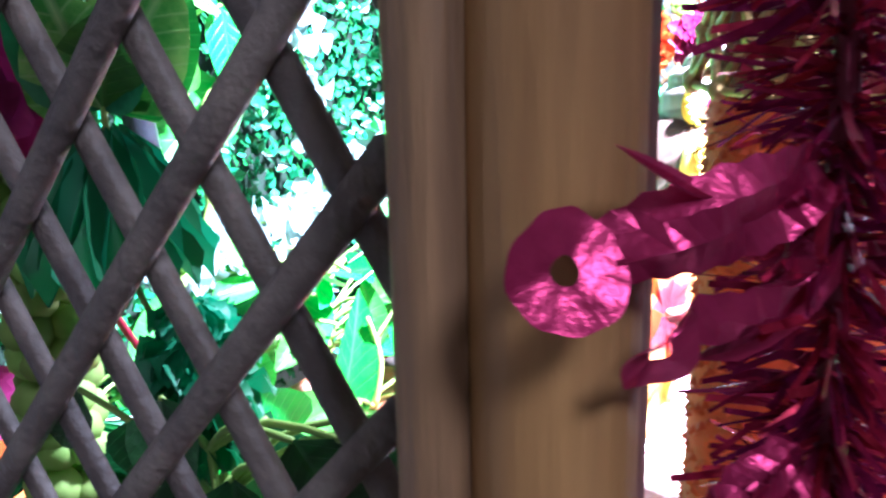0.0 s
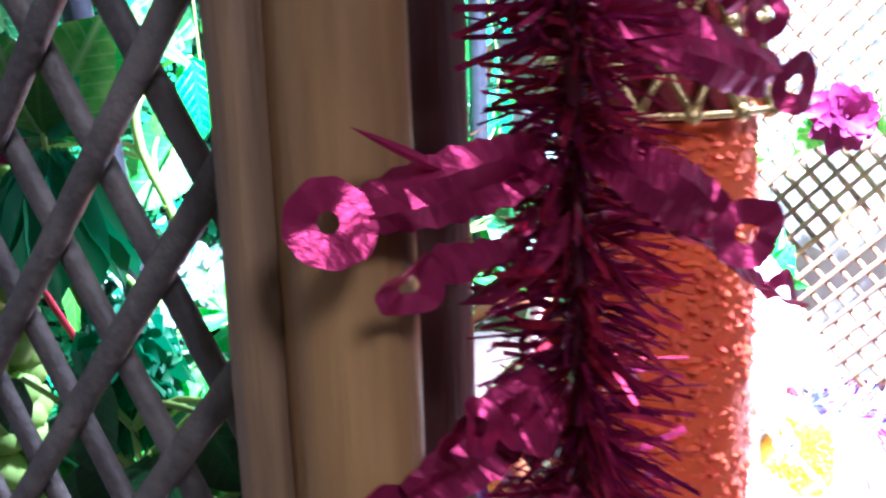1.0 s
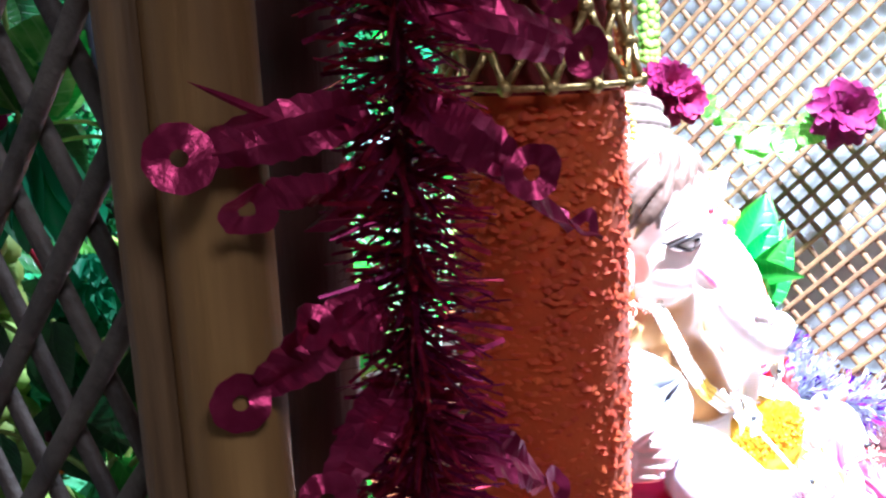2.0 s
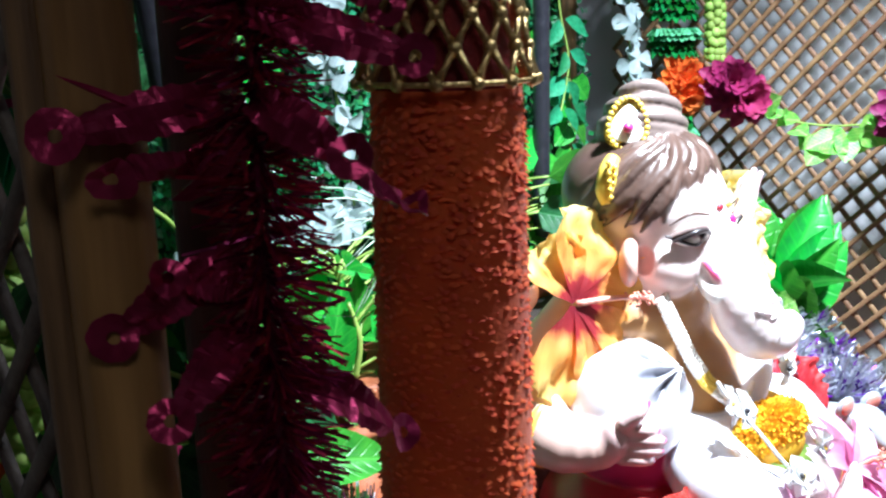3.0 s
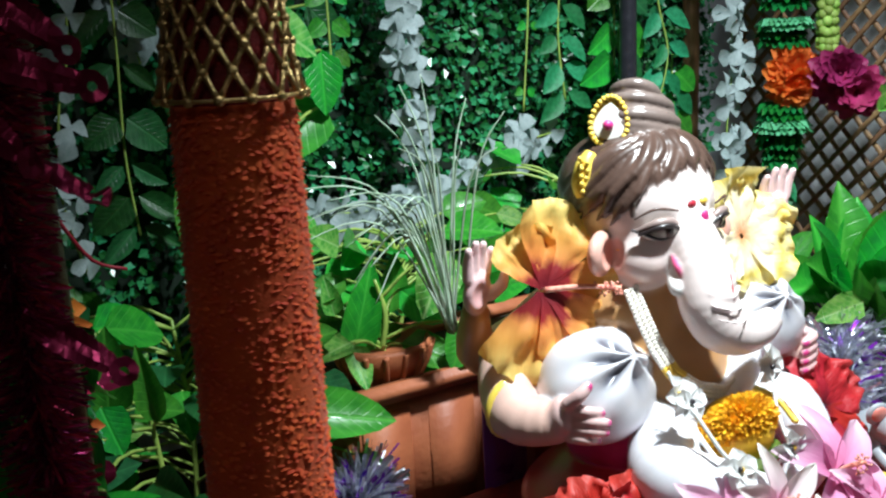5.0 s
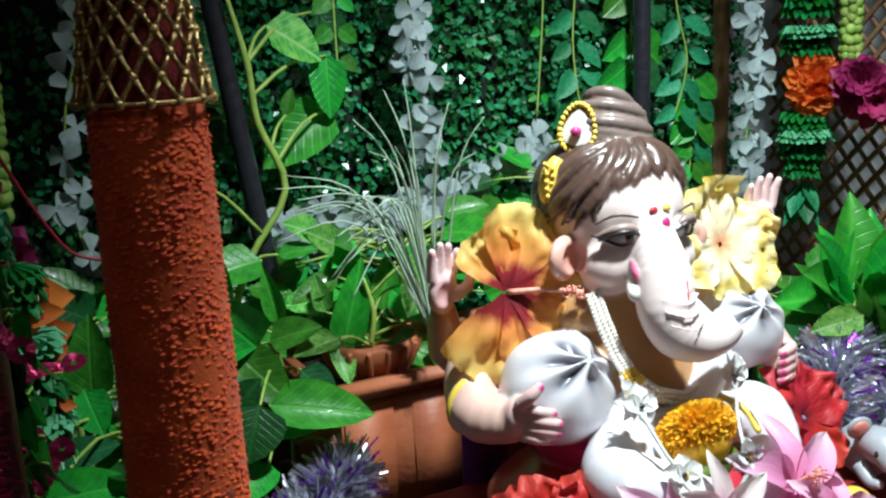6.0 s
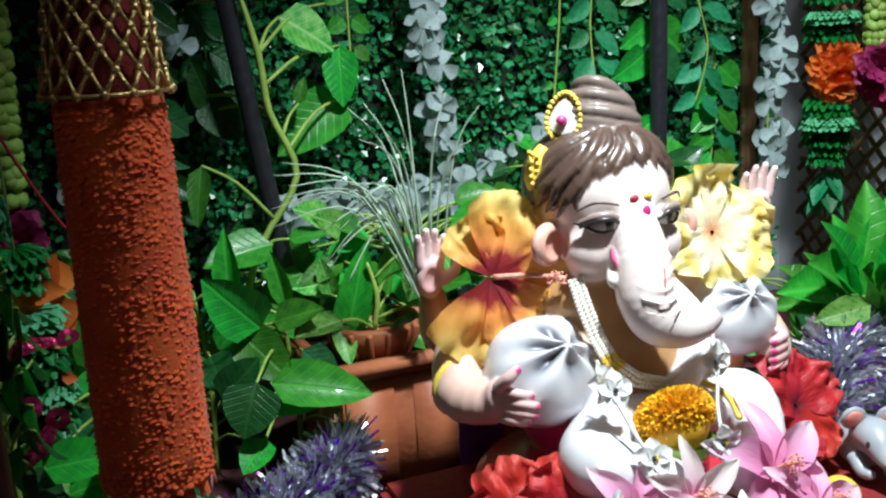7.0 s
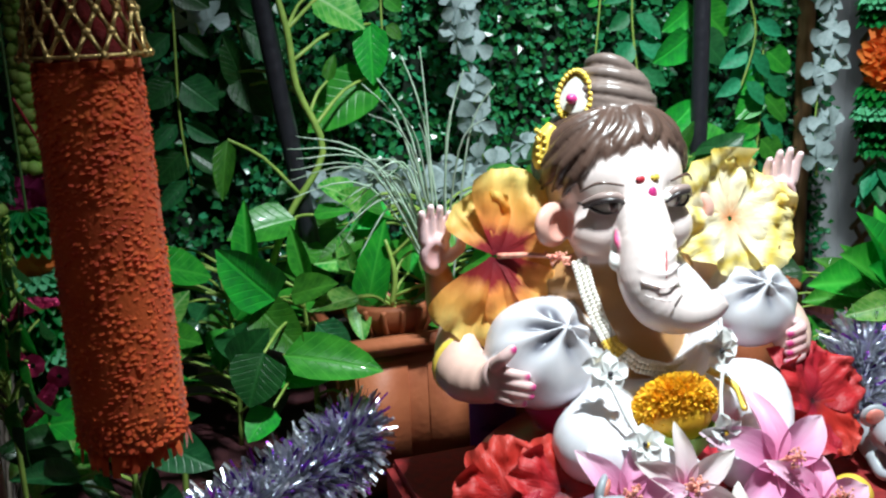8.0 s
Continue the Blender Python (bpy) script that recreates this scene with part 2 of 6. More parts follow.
class Shape:
    """Gathers verts and faces of one mesh; m is the slot of the material."""

    def __init__(self):
        self.v, self.f, self.m = [], [], []

    def add(self, vs, fs, m=0):
        k = len(self.v)
        self.v += [tuple(map(float, p)) for p in vs]
        self.f += [tuple(i + k for i in q) for q in fs]
        self.m += [m] * len(fs)
        return self

    def tube(self, pts, radii, m=0, seg=8, smooth=4, flat=1.0):
        pts = [vec(p) for p in pts]
        if np.isscalar(radii):
            radii = [radii] * len(pts)
        if smooth > 1 and len(pts) > 2:
            q, r = [], []
            for i in range(len(pts) - 1):
                a, b, c, d = pts[max(0, i - 1)], pts[i], pts[i + 1], pts[min(len(pts) - 1, i + 2)]
                for k in range(smooth):
                    t = k / smooth
                    q.append(0.5 * (2 * b + (c - a) * t + (2 * a - 5 * b + 4 * c - d) * t * t + (3 * b - a - 3 * c + d) * t ** 3))
                    r.append(radii[i] * (1 - t) + radii[i + 1] * t)
            pts, radii = q + [pts[-1]], r + [radii[-1]]
        n = len(pts)
        up = None
        vs, fs = [], []
        for i in range(n):
            d = unit(pts[min(n - 1, i + 1)] - pts[max(0, i - 1)])
            if up is None:
                up = unit(np.cross(d, (0.31, 0.9, 0.17)) if abs(d[1]) < 0.9 else np.cross(d, (1, 0, 0)))
            up = unit(up - d * np.dot(up, d))
            w = np.cross(d, up)
            for k in range(seg):
                a = 2 * math.pi * k / seg
                vs.append(pts[i] + radii[i] * (math.cos(a) * up + flat * math.sin(a) * w))
        for i in range(n - 1):
            for k in range(seg):
                k2 = (k + 1) % seg
                fs.append((i * seg + k, i * seg + k2, (i + 1) * seg + k2, (i + 1) * seg + k))
        fs.append(tuple(range(seg - 1, -1, -1)))
        fs.append(tuple((n - 1) * seg + k for k in range(seg)))
        return self.add(vs, fs, m)

    def ell(self, c, r, m=0, rot=(0, 0, 0), seg=20, rings=12):
        R = Euler([radians(a) for a in rot]).to_matrix()
        c = Vector(c)
        vs = [c + R @ Vector((0, 0, r[2]))]
        for i in range(1, rings):
            e = math.pi * i / rings
            for k in range(seg):
                a = 2 * math.pi * k / seg
                vs.append(c + R @ Vector((r[0] * math.sin(e) * math.cos(a), r[1] * math.sin(e) * math.sin(a), r[2] * math.cos(e))))
        vs.append(c + R @ Vector((0, 0, -r[2])))
        fs = [(0, 1 + k, 1 + (k + 1) % seg) for k in range(seg)]
        for i in range(rings - 2):
            for k in range(seg):
                a, b = 1 + i * seg + k, 1 + i * seg + (k + 1) % seg
                fs.append((a, a + seg, b + seg, b))
        last = len(vs) - 1
        fs += [(last, last - seg + (k + 1) % seg, last - seg + k) for k in range(seg)]
        return self.add(vs, fs, m)

    def lathe(self, prof, c=(0, 0, 0), seg=28, m=0):
        vs = [(c[0] + r * math.cos(2 * math.pi * k / seg), c[1] + r * math.sin(2 * math.pi * k / seg), c[2] + z) for r, z in prof for k in range(seg)]
        fs = [(i * seg + k, i * seg + (k + 1) % seg, (i + 1) * seg + (k + 1) % seg, (i + 1) * seg + k) for i in range(len(prof) - 1) for k in range(seg)]
        return self.add(vs, fs, m)

    def box(self, c, s, m=0, bevel=0.0, rot=(0, 0, 0)):
        bm = bmesh.new()
        bmesh.ops.create_cube(bm, size=1, matrix=Matrix.Translation(c) @ Euler([radians(a) for a in rot]).to_matrix().to_4x4() @ Matrix.Diagonal((*s, 1)))
        if bevel:
            bmesh.ops.bevel(bm, geom=bm.edges[:], offset=bevel, segments=2, affect="EDGES")
        bm.verts.index_update()
        self.add([v.co for v in bm.verts], [[v.index for v in f.verts] for f in bm.faces], m)
        bm.free()
        return self

    def blade(self, base, tip, normal, width, m=0, form="oval", cup=0.15, sag=0.15, ruffle=0.0, nx=4, ny=6):
        """A leaf or petal from base to tip."""
        base, tip = vec(base), vec(tip)
        d = tip - base
        ln = np.linalg.norm(d)
        d = d / ln
        nrm = unit(vec(normal) - d * np.dot(normal, d))
        w = np.cross(d, nrm)
        return self.add(*blade_grid(base, d * ln, w * width, nrm * ln, form, cup, sag, ruffle, nx, ny), m)

    def mesh(self, name, mats, smooth=True, at=(0, 0, 0)):
        me = bpy.data.meshes.new(name)
        me.from_pydata([(x - at[0], y - at[1], z - at[2]) for x, y, z in self.v], [], self.f)
        for q in mats if isinstance(mats, (list, tuple)) else [mats]:
            me.materials.append(q)
        me.polygons.foreach_set("material_index", self.m)
        if smooth:
            me.polygons.foreach_set("use_smooth", [True] * len(me.polygons))
        me.update()
        return me


def blade_grid(o, along, across, up, form, cup, sag, ruffle, nx, ny):
    vs, fs = [], []
    for j in range(ny + 1):
        t = j / ny
        if form == "heart":
            h = 0.46 * math.sin(math.pi * t ** 0.66) ** 0.62 if 0 < t < 1 else 0
        elif form == "lance":
            h = 0.5 * math.sin(math.pi * t ** 0.8) ** 0.85
        elif form == "petal":
            h = 0.5 * (0.22 + 0.78 * math.sin(math.pi * 0.5 * min(1, t * 1.25)) ** 1.3) * (1 if t < 0.82 else math.sqrt(max(0, 1 - ((t - 0.82) / 0.185) ** 2)))
        elif form == "strap":
            h = 0.5 * (1 - t ** 3)
        else:
            h = 0.5 * math.sqrt(max(0, 1 - (2 * t - 1) ** 2)) ** 0.8
        h = max(h, 0.012)
        for i in range(nx + 1):
            s = 2 * i / nx - 1
            lift = cup * s * s * h - sag * t * t + ruffle * math.sin(9 * t + 5 * s + 2) * abs(s) * t
            vs.append(o + along * t + across * (s * h) + up * lift)
    for j in range(ny):
        for i in range(nx):
            a = j * (nx + 1) + i
            fs.append((a, a + 1, a + nx + 2, a + nx + 1))
    return vs, fs


def unit_blade(name, material, form="oval", width=0.6, cup=0.15, sag=0.15, ruffle=0.0, nx=4, ny=6):
    s = Shape()
    s.add(*blade_grid(vec((0, 0, 0)), vec((0, 1, 0)), vec((width, 0, 0)), vec((0, 0, 1)), form, cup, sag, ruffle, nx, ny))
    return s.mesh(name, material)


GROUPS = {"flower": "flowers laid round the idol", "artificial vine": "hanging artificial vines", "garland": "festive garlands", "plant": "green plants round the idol", "trellis": "side trellises"}


def thing(name, at, label, category, group="", kind=""):
    group = group or GROUPS.get(category, "")
    ob = new(name)
    ob.location = at
    ob.empty_display_size = 0.02
    return tagged(ob, label, category, group, kind)


def under(ob, parent):
    ob.parent = parent
    return ob


def root_of(parent):
    p = Vector(parent.location)
    return p + (Vector(parent.parent.location) if parent.parent else Vector())


def part(name, shape, mats, parent, label="", smooth=True, kind=""):
    """One mesh under a thing; the shape is in world places."""
    ob = new(name, shape.mesh(name, mats, smooth))
    ob.parent = parent
    ob.location = -root_of(parent)
    return tagged(ob, label, kind=kind)


def piece(name, me, parent, m, label=""):
    ob = new(name, me)
    ob.parent = parent
    ob.matrix_basis = Matrix.Translation(-root_of(parent)) @ m
    return tagged(ob, label)


def solo(name, shape, mats, at, label, category, group="", kind="", smooth=True):
    ob = new(name, shape.mesh(name, mats, smooth, at))
    ob.location = at
    return tagged(ob, label, category, group, kind)


def frame_at(base, tip, normal, scale=None, width=1.0):
    """The pose that lays a unit blade from base to tip."""
    b, d = Vector(base), Vector(tip) - Vector(base)
    ln = d.length
    d.normalize()
    n = Vector(normal) - d * d.dot(Vector(normal))
    if n.length < 1e-4:
        n = d.orthogonal()
    n.normalize()
    x = d.cross(n)
    k = ln
    m = Matrix((x * k * width, d * k, n * k)).transposed().to_4x4()
    m.translation = b
    return m


def rnd(a, b):
    return random.uniform(a, b)

# ---- structure ----
TABLE = 0.66


def slab(name, c, s, material, label, category="wall"):
    return solo(name, Shape().box(c, s), material, (c[0], c[1], c[2] - s[2] / 2), label, category, kind="structure", smooth=False)


slab("floor", (0.6, -0.6, -0.05), (4.6, 4.2, 0.1), FLOOR, "plain beige tiled floor of the room", "floor")
slab("ceiling", (0.6, -0.6, 2.65), (4.6, 4.2, 0.1), ROOM, "plain painted ceiling of the room", "ceiling")
slab("wall_north", (0.6, 0.72, 1.3), (4.6, 0.1, 2.6), WALL, "pale grey plaster wall behind the altar")
slab("wall_south", (0.6, -2.65, 1.3), (4.6, 0.1, 2.6), ROOM, "plain painted wall of the room")
slab("wall_west", (-1.65, -0.96, 1.3), (0.1, 3.26, 2.6), ROOM, "plain painted wall of the room")
slab("wall_east", (1.42, -0.96, 1.3), (0.1, 3.26, 2.6), WALL, "pale grey plaster wall beside the altar")

altar = thing("altar_table", (0.68, 0.2, 0), "low altar table covered with dark maroon cloth", "table")
part("tabletop", Shape().box((0.68, 0.26, TABLE - 0.02), (1.32, 0.76, 0.04), bevel=0.006), CLOTH, altar, smooth=False)
for x in (0.07, 1.29):
    for y in (-0.07, 0.59):
        part("leg", Shape().box((x, y, 0.345), (0.05, 0.05, 0.69), bevel=0.004), STICK, altar, smooth=False)

# artificial boxwood hedge on the back wall
hedge = thing("hedge_panel", (0.64, 0.62, TABLE), "artificial boxwood hedge panel with small glossy green leaves", "hedge panel")
part("backing", Shape().box((0.690, 0.61, 1.16), (1.139, 0.02, 0.86)), BOXWOOD_BACK_SHADE, hedge, smooth=False)
leaves = Shape()
for i in range(19500):
    x, z = rnd(0.13, 1.258), rnd(0.74, 1.48)
    # leaves thinned on the left; bare dark backing stands in for shade
    if x < 0.40 and rnd(0, 1) < 0.6:
        continue
    y = 0.585 + 0.012 * noise.noise((x * 14, z * 14, 0)) - rnd(0, 0.024)
    a = rnd(0, 2 * math.pi)
    d = vec((math.cos(a), -rnd(0.1, 1.1), math.sin(a)))
    d = unit(d) * rnd(0.009, 0.0145)
    b = vec((x, y, z))
    nrm = unit(vec((rnd(-0.7, 0.7), -1, rnd(-0.2, 0.9))))
    w = unit(np.cross(d, nrm)) * np.linalg.norm(d) * 0.42
    k = nrm * 0.0012
    leaves.add([b, b + d * 0.45 + w + k, b + d * 0.5, b + d * 0.45 - w + k, b + d], [(0, 2, 1), (0, 3, 2), (1, 2, 4), (2, 3, 4)])
part("leaves", leaves, BOXWOOD, hedge, kind="stuff", smooth=False)


def bamboo(name, foot, top, r, material, label, nodes=(), category="pole"):
    """A cane with its joint rings."""
    foot, top = vec(foot), vec(top)
    ob = thing(name, tuple(foot), label, category, "canopy poles")
    pts, rad = [], []
    ln = np.linalg.norm(top - foot)
    for i in range(121):
        t = i / 120
        k = r * (1 + 0.012 * math.sin(17 * t + r * 900) + 0.008 * math.sin(53 * t))
        for q in nodes:
            k += r * 0.06 * math.exp(-(((t * ln + foot[2]) - q) / 0.012) ** 2)
        pts.append(foot + (top - foot) * t)
        rad.append(k)
    part("culm", Shape().tube(pts, rad, seg=32, smooth=1), material, ob)
    for q in nodes:
        c = foot + (top - foot) * (q - foot[2]) / ln
        part("joint_ring", Shape().lathe([(r * 1.04, -0.004), (r * 1.12, -0.0015), (r * 1.13, 0.001), (r * 1.05, 0.004)], tuple(c), 32), material, ob)
    return ob


bamboo("bamboo_pole", (0.1265, -0.0250, 0), (0.1265, -0.0250, 2.1), 0.0130, BAMBOO, "thick tan bamboo corner pole of the canopy", (0.5, 0.86, 1.22, 1.6))
bamboo("bamboo_cane", (0.1152, -0.0118, 0), (0.1150, -0.0118, 2.1), 0.0057, BAMBOO_DARK, "thin brown bamboo cane beside the corner pole", (0.7, 0.95, 1.16, 1.4))
bamboo("wooden_stick", (0.1726, -0.0102, 0), (0.1726, -0.0102, 2.1), 0.0126, STICK, "dark reddish wooden stick behind the corner pole")
bamboo("bamboo_pole", (1.205, 0.56, 0), (1.205, 0.56, 2.1), 0.012, BAMBOO_DARK, "brown bamboo pole in the back corner", (0.6, 0.9, 1.2, 1.5))


def lattice(name, label, place, spread, low, high, x, layers, wide, deep, material):
    """Diagonal slats in the plane x, in two layers (slope, y at z = 1.1, step); each slat is a part."""
    y0, y1 = spread
    root = thing(name, place, label, "trellis")
    for layer, (slope, phase, step) in enumerate(layers):
        count = int((y1 - y0 + (high - low) / abs(slope)) / step) + 4
        for q in range(-count, count):
            k = phase + q * step
            za, zb = low, high
            ya, yb = k + (low - 1.1) / slope, k + (high - 1.1) / slope
            lo, hi = 0.0, 1.0
            dy = yb - ya
            for bound, side in ((y0, 1), (y1, -1)):
                t = (bound - ya) / dy
                if (dy > 0) == (side > 0):
                    lo = max(lo, t)
                else:
                    hi = min(hi, t)
            if hi - lo > 0.02:
                a = vec((0, ya + dy * lo, za + (zb - za) * lo))
                b = vec((0, ya + dy * hi, za + (zb - za) * hi))
                off = x + (layer - 0.5) * deep * 1.02
                a[0] = b[0] = off
                s = Shape()
                d = unit(b - a)
                side_v = np.cross(d, (1, 0, 0))
                n = 10
                vs = []
                for i in range(n + 1):
                    c = a + (b - a) * i / n + side_v * rnd(-0.02, 0.02) * wide
                    w, h = wide * rnd(0.46, 0.53), deep * 0.5
                    for px, pz in ((-h * 0.55, -w), (h * 0.55, -w), (h, -w * 0.45), (h, w * 0.45), (h * 0.55, w), (-h * 0.55, w), (-h, w * 0.45), (-h, -w * 0.45)):
                        vs.append(c + vec((px, 0, 0)) + side_v * pz)
                fs = [(i * 8 + k2, i * 8 + (k2 + 1) % 8, i * 8 + 8 + (k2 + 1) % 8, i * 8 + 8 + k2) for i in range(n) for k2 in range(8)]
                fs += [tuple(range(7, -1, -1)), tuple(n * 8 + q for q in range(8))]
                s.add(vs, fs)
                part("slat", s, material, root)
    return root


near = lattice("trellis", "weathered grey-brown wooden trellis beside the bamboo pole", (0.126, 0.2, TABLE), (0.002, 0.46), TABLE, 1.42, 0.1285, ((-1.12, 0.0265, 0.0395), (1.5, 0.0335, 0.0317)), 0.0066, 0.0044, SLAT)
far = lattice("trellis", "brown wooden diamond trellis on the grey side wall", (1.27, 0.3, TABLE), (-0.16, 0.52), TABLE, 1.42, 1.27, ((-1.03, 0.17, 0.0325), (1.13, 0.2169, 0.0328)), 0.0066, 0.005, SLAT_FAR)

# ---- hanging orange column ----
CX, CY = 0.2655, -0.035
col = thing("hanging_column", (CX, CY, 0.88), "hanging column of orange crocheted loops with a gold net cap", "hanging decoration")
part("cap_cloth", Shape().lathe([(0.0262, 1.118), (0.0275, 1.121), (0.019, 1.2), (0.012, 1.3)], (CX, CY, 0), 32), RED_CLOTH, col, "red cloth under the netting")
pet = Shape()
random.seed(17)
pet.lathe([(0.012, 0.896), (0.0318, 0.897), (0.0322, 0.92), (0.0308, 1.03), (0.0292, 1.122)], (CX, CY, 0), 48)
COLS, ROWS = 58, 62
for k in range(COLS):
    for j in range(ROWS):
        z = 0.901 + 0.220 * (j + 0.5 * (k % 2) + rnd(-0.3, 0.3)) / ROWS
        a = 2 * math.pi * (k + rnd(-0.3, 0.3)) / COLS
        o, w = vec((math.cos(a), math.sin(a), 0)), vec((-math.sin(a), math.cos(a), 0))
        puff = 1 + 0.5 * noise.noise((math.cos(a) * 2.2, math.sin(a) * 2.2, z * 40))
        b = vec((CX, CY, z)) + o * (0.0316 - 0.0125 * (z - 0.893))
        t = b + o * 0.0017 * puff * rnd(0.6, 1.4) + w * rnd(-0.0014, 0.0014) - vec((0, 0, rnd(0.0012, 0.0046)))
        pet.blade(b, t, o * 1.2 + w * rnd(-0.2, 0.2) + vec((0, 0, 0.8)), rnd(0.0040, 0.0052), 0, "oval", -0.35, rnd(-0.1, 0.1), 0.05, nx=4, ny=3)
for k in range(110):
    a = 2 * math.pi * k / 110
    o = vec((math.cos(a), math.sin(a), 0))
    b = vec((CX, CY, 0.898)) + o * rnd(0.014, 0.030)
    tip = b + o * rnd(0, 0.004) + vec((0, 0, -rnd(0.008, 0.018)))
    w = vec((-math.sin(a), math.cos(a), 0)) * 0.003
    pet.add([b - w, b + w, tip + w * 0.8, tip - w * 0.8, (b + tip) / 2 + o * 0.002], [(0, 1, 4), (1, 2, 4), (2, 3, 4), (3, 0, 4)])
part("petals", pet, CROCHET, col, kind="stuff")
ring = Shape()
ring.tube([(CX + 0.0345 * math.cos(a), CY + 0.0345 * math.sin(a), 1.1245) for a in np.linspace(0, 2 * math.pi, 49)], 0.0011, seg=8, smooth=1)
part("ring", ring, GOLD, col, "thin gold ring")


def cap_r(z):
    t = (z - 1.1245) / 0.11
    return 0.0345 - 0.0145 * min(1, t) ** 0.7


net, beads = Shape(), Shape()
cells, levels = 15, 13
heights = [1.1245]
for j in range(levels):
    heights.append(heights[-1] + max(0.0065, 0.0125 - 0.0011 * j))
for j in range(levels):
    z0, z1 = heights[j], heights[j + 1]
    for k in range(cells):
        for sgn in (-0.5, 0.5):
            a0 = 2 * math.pi * (k + 0.5 * (j % 2)) / cells
            a1 = a0 + 2 * math.pi * sgn / cells
            p0 = (CX + cap_r(z0) * math.cos(a0), CY + cap_r(z0) * math.sin(a0), z0)
            p1 = (CX + cap_r(z1) * math.cos(a1), CY + cap_r(z1) * math.sin(a1), z1)
            mid = tuple((u + v) / 2 for u, v in zip(p0, p1))
            net.tube([p0, mid, p1], [0.0019, 0.0012, 0.0019], seg=5, smooth=1)
        beads.ell(p0, (0.0027, 0.0027, 0.0027), seg=8, rings=6)
part("net", net, GOLD, col, "gold diamond netting with beads")
part("beads", beads, GOLD, col, kind="stuff")

# ---- crimson tinsel garland with foil charms ----
TX, TY = 0.1572, -0.0588
gar = thing("tinsel_garland", (TX, TY, 0.8), "crimson metallic tinsel garland with magenta foil charms hanging beside the pole", "garland")
part("cord", Shape().tube([(TX + 0.002 * math.sin(z * 40), TY + 0.002 * math.cos(z * 33), z) for z in np.linspace(0.8, 1.5, 40)], 0.0022, seg=8, smooth=1), TINSEL_CORE, gar)
fr = Shape()
for i in range(6200):
    z = rnd(0.8, 1.45)
    a = rnd(0, 2 * math.pi)
    up = rnd(-0.45, 0.35)
    ln = rnd(0.013, 0.024)
    o = unit((math.cos(a), math.sin(a), up))
    b = vec((TX + 0.002 * math.sin(z * 40), TY + 0.002 * math.cos(z * 33), z))
    m = b + o * ln * 0.55
    e = b + o * ln + vec((rnd(-1, 1), rnd(-1, 1), rnd(-1.4, 0.6))) * 0.0025
    tw = unit(np.cross(o, (rnd(-1, 1), rnd(-1, 1), rnd(-1, 1)))) * rnd(0.0003, 0.0009)
    fr.add([b - tw, b + tw, m + tw, m - tw, e + tw * 0.8, e - tw * 0.8], [(0, 1, 2, 3), (3, 2, 4, 5)])
part("fringe", fr, TINSEL, gar, kind="stuff", smooth=False)


def charm(base, end, normal, rad=0.0072, hole=0.0019, wide=0.0066, label="", parent=None):
    """A crumpled scalloped foil strip that ends in a flat disc with a round hole."""
    s = Shape()
    base, end = vec(base), vec(end)
    d = unit(end - base)
    nrm = unit(vec(normal) - d * np.dot(normal, d))
    w = np.cross(d, nrm)
    stop = end - d * rad * 0.85
    fold = rnd(0, 6.28)
    n = 16
    vs = []
    for i in range(n + 1):
        t = i / n
        h = wide * (0.6 + 0.4 * math.sin(math.pi * t)) * (1 + (0.07 if i % 2 else -0.05))
        c = base + (stop - base) * t + nrm * (0.004 * math.sin(math.pi * t) + rnd(-0.0003, 0.0003))
        for q in (-1, -0.3, 0.35, 1):
            vs.append(c + w * h * q + nrm * (0.0022 * math.sin(5 * t + 2.5 * q + fold) + rnd(-0.0004, 0.0004)))
    fs = [(i * 4 + j, i * 4 + j + 1, i * 4 + j + 5, i * 4 + j + 4) for i in range(n) for j in range(3)]
    s.add(vs, fs)
    k = 60
    vs = []
    for r in (hole, (hole + rad) / 2, rad):
        for i in range(k):
            a = 2 * math.pi * i / k
            rr = r * (1 + (0.02 * math.cos(9 * a) if r == rad else 0))
            lift = nrm * (0.0045 * max(0.0, math.cos(a - fold)) ** 3 + 0.0008 * math.sin(3 * a + fold)) * (r / rad)
            vs.append(end + d * rr * math.cos(a) + w * rr * math.sin(a) + lift)
    fs = [(j * k + i, j * k + (i + 1) % k, (j + 1) * k + (i + 1) % k, (j + 1) * k + i) for j in range(2) for i in range(k)]
    s.add(vs, fs)
    ob = part("foil_charm", s, FOIL, parent or gar, label, smooth=False)
    mod = ob.modifiers.new("thick", "SOLIDIFY")
    mod.thickness = 0.0002


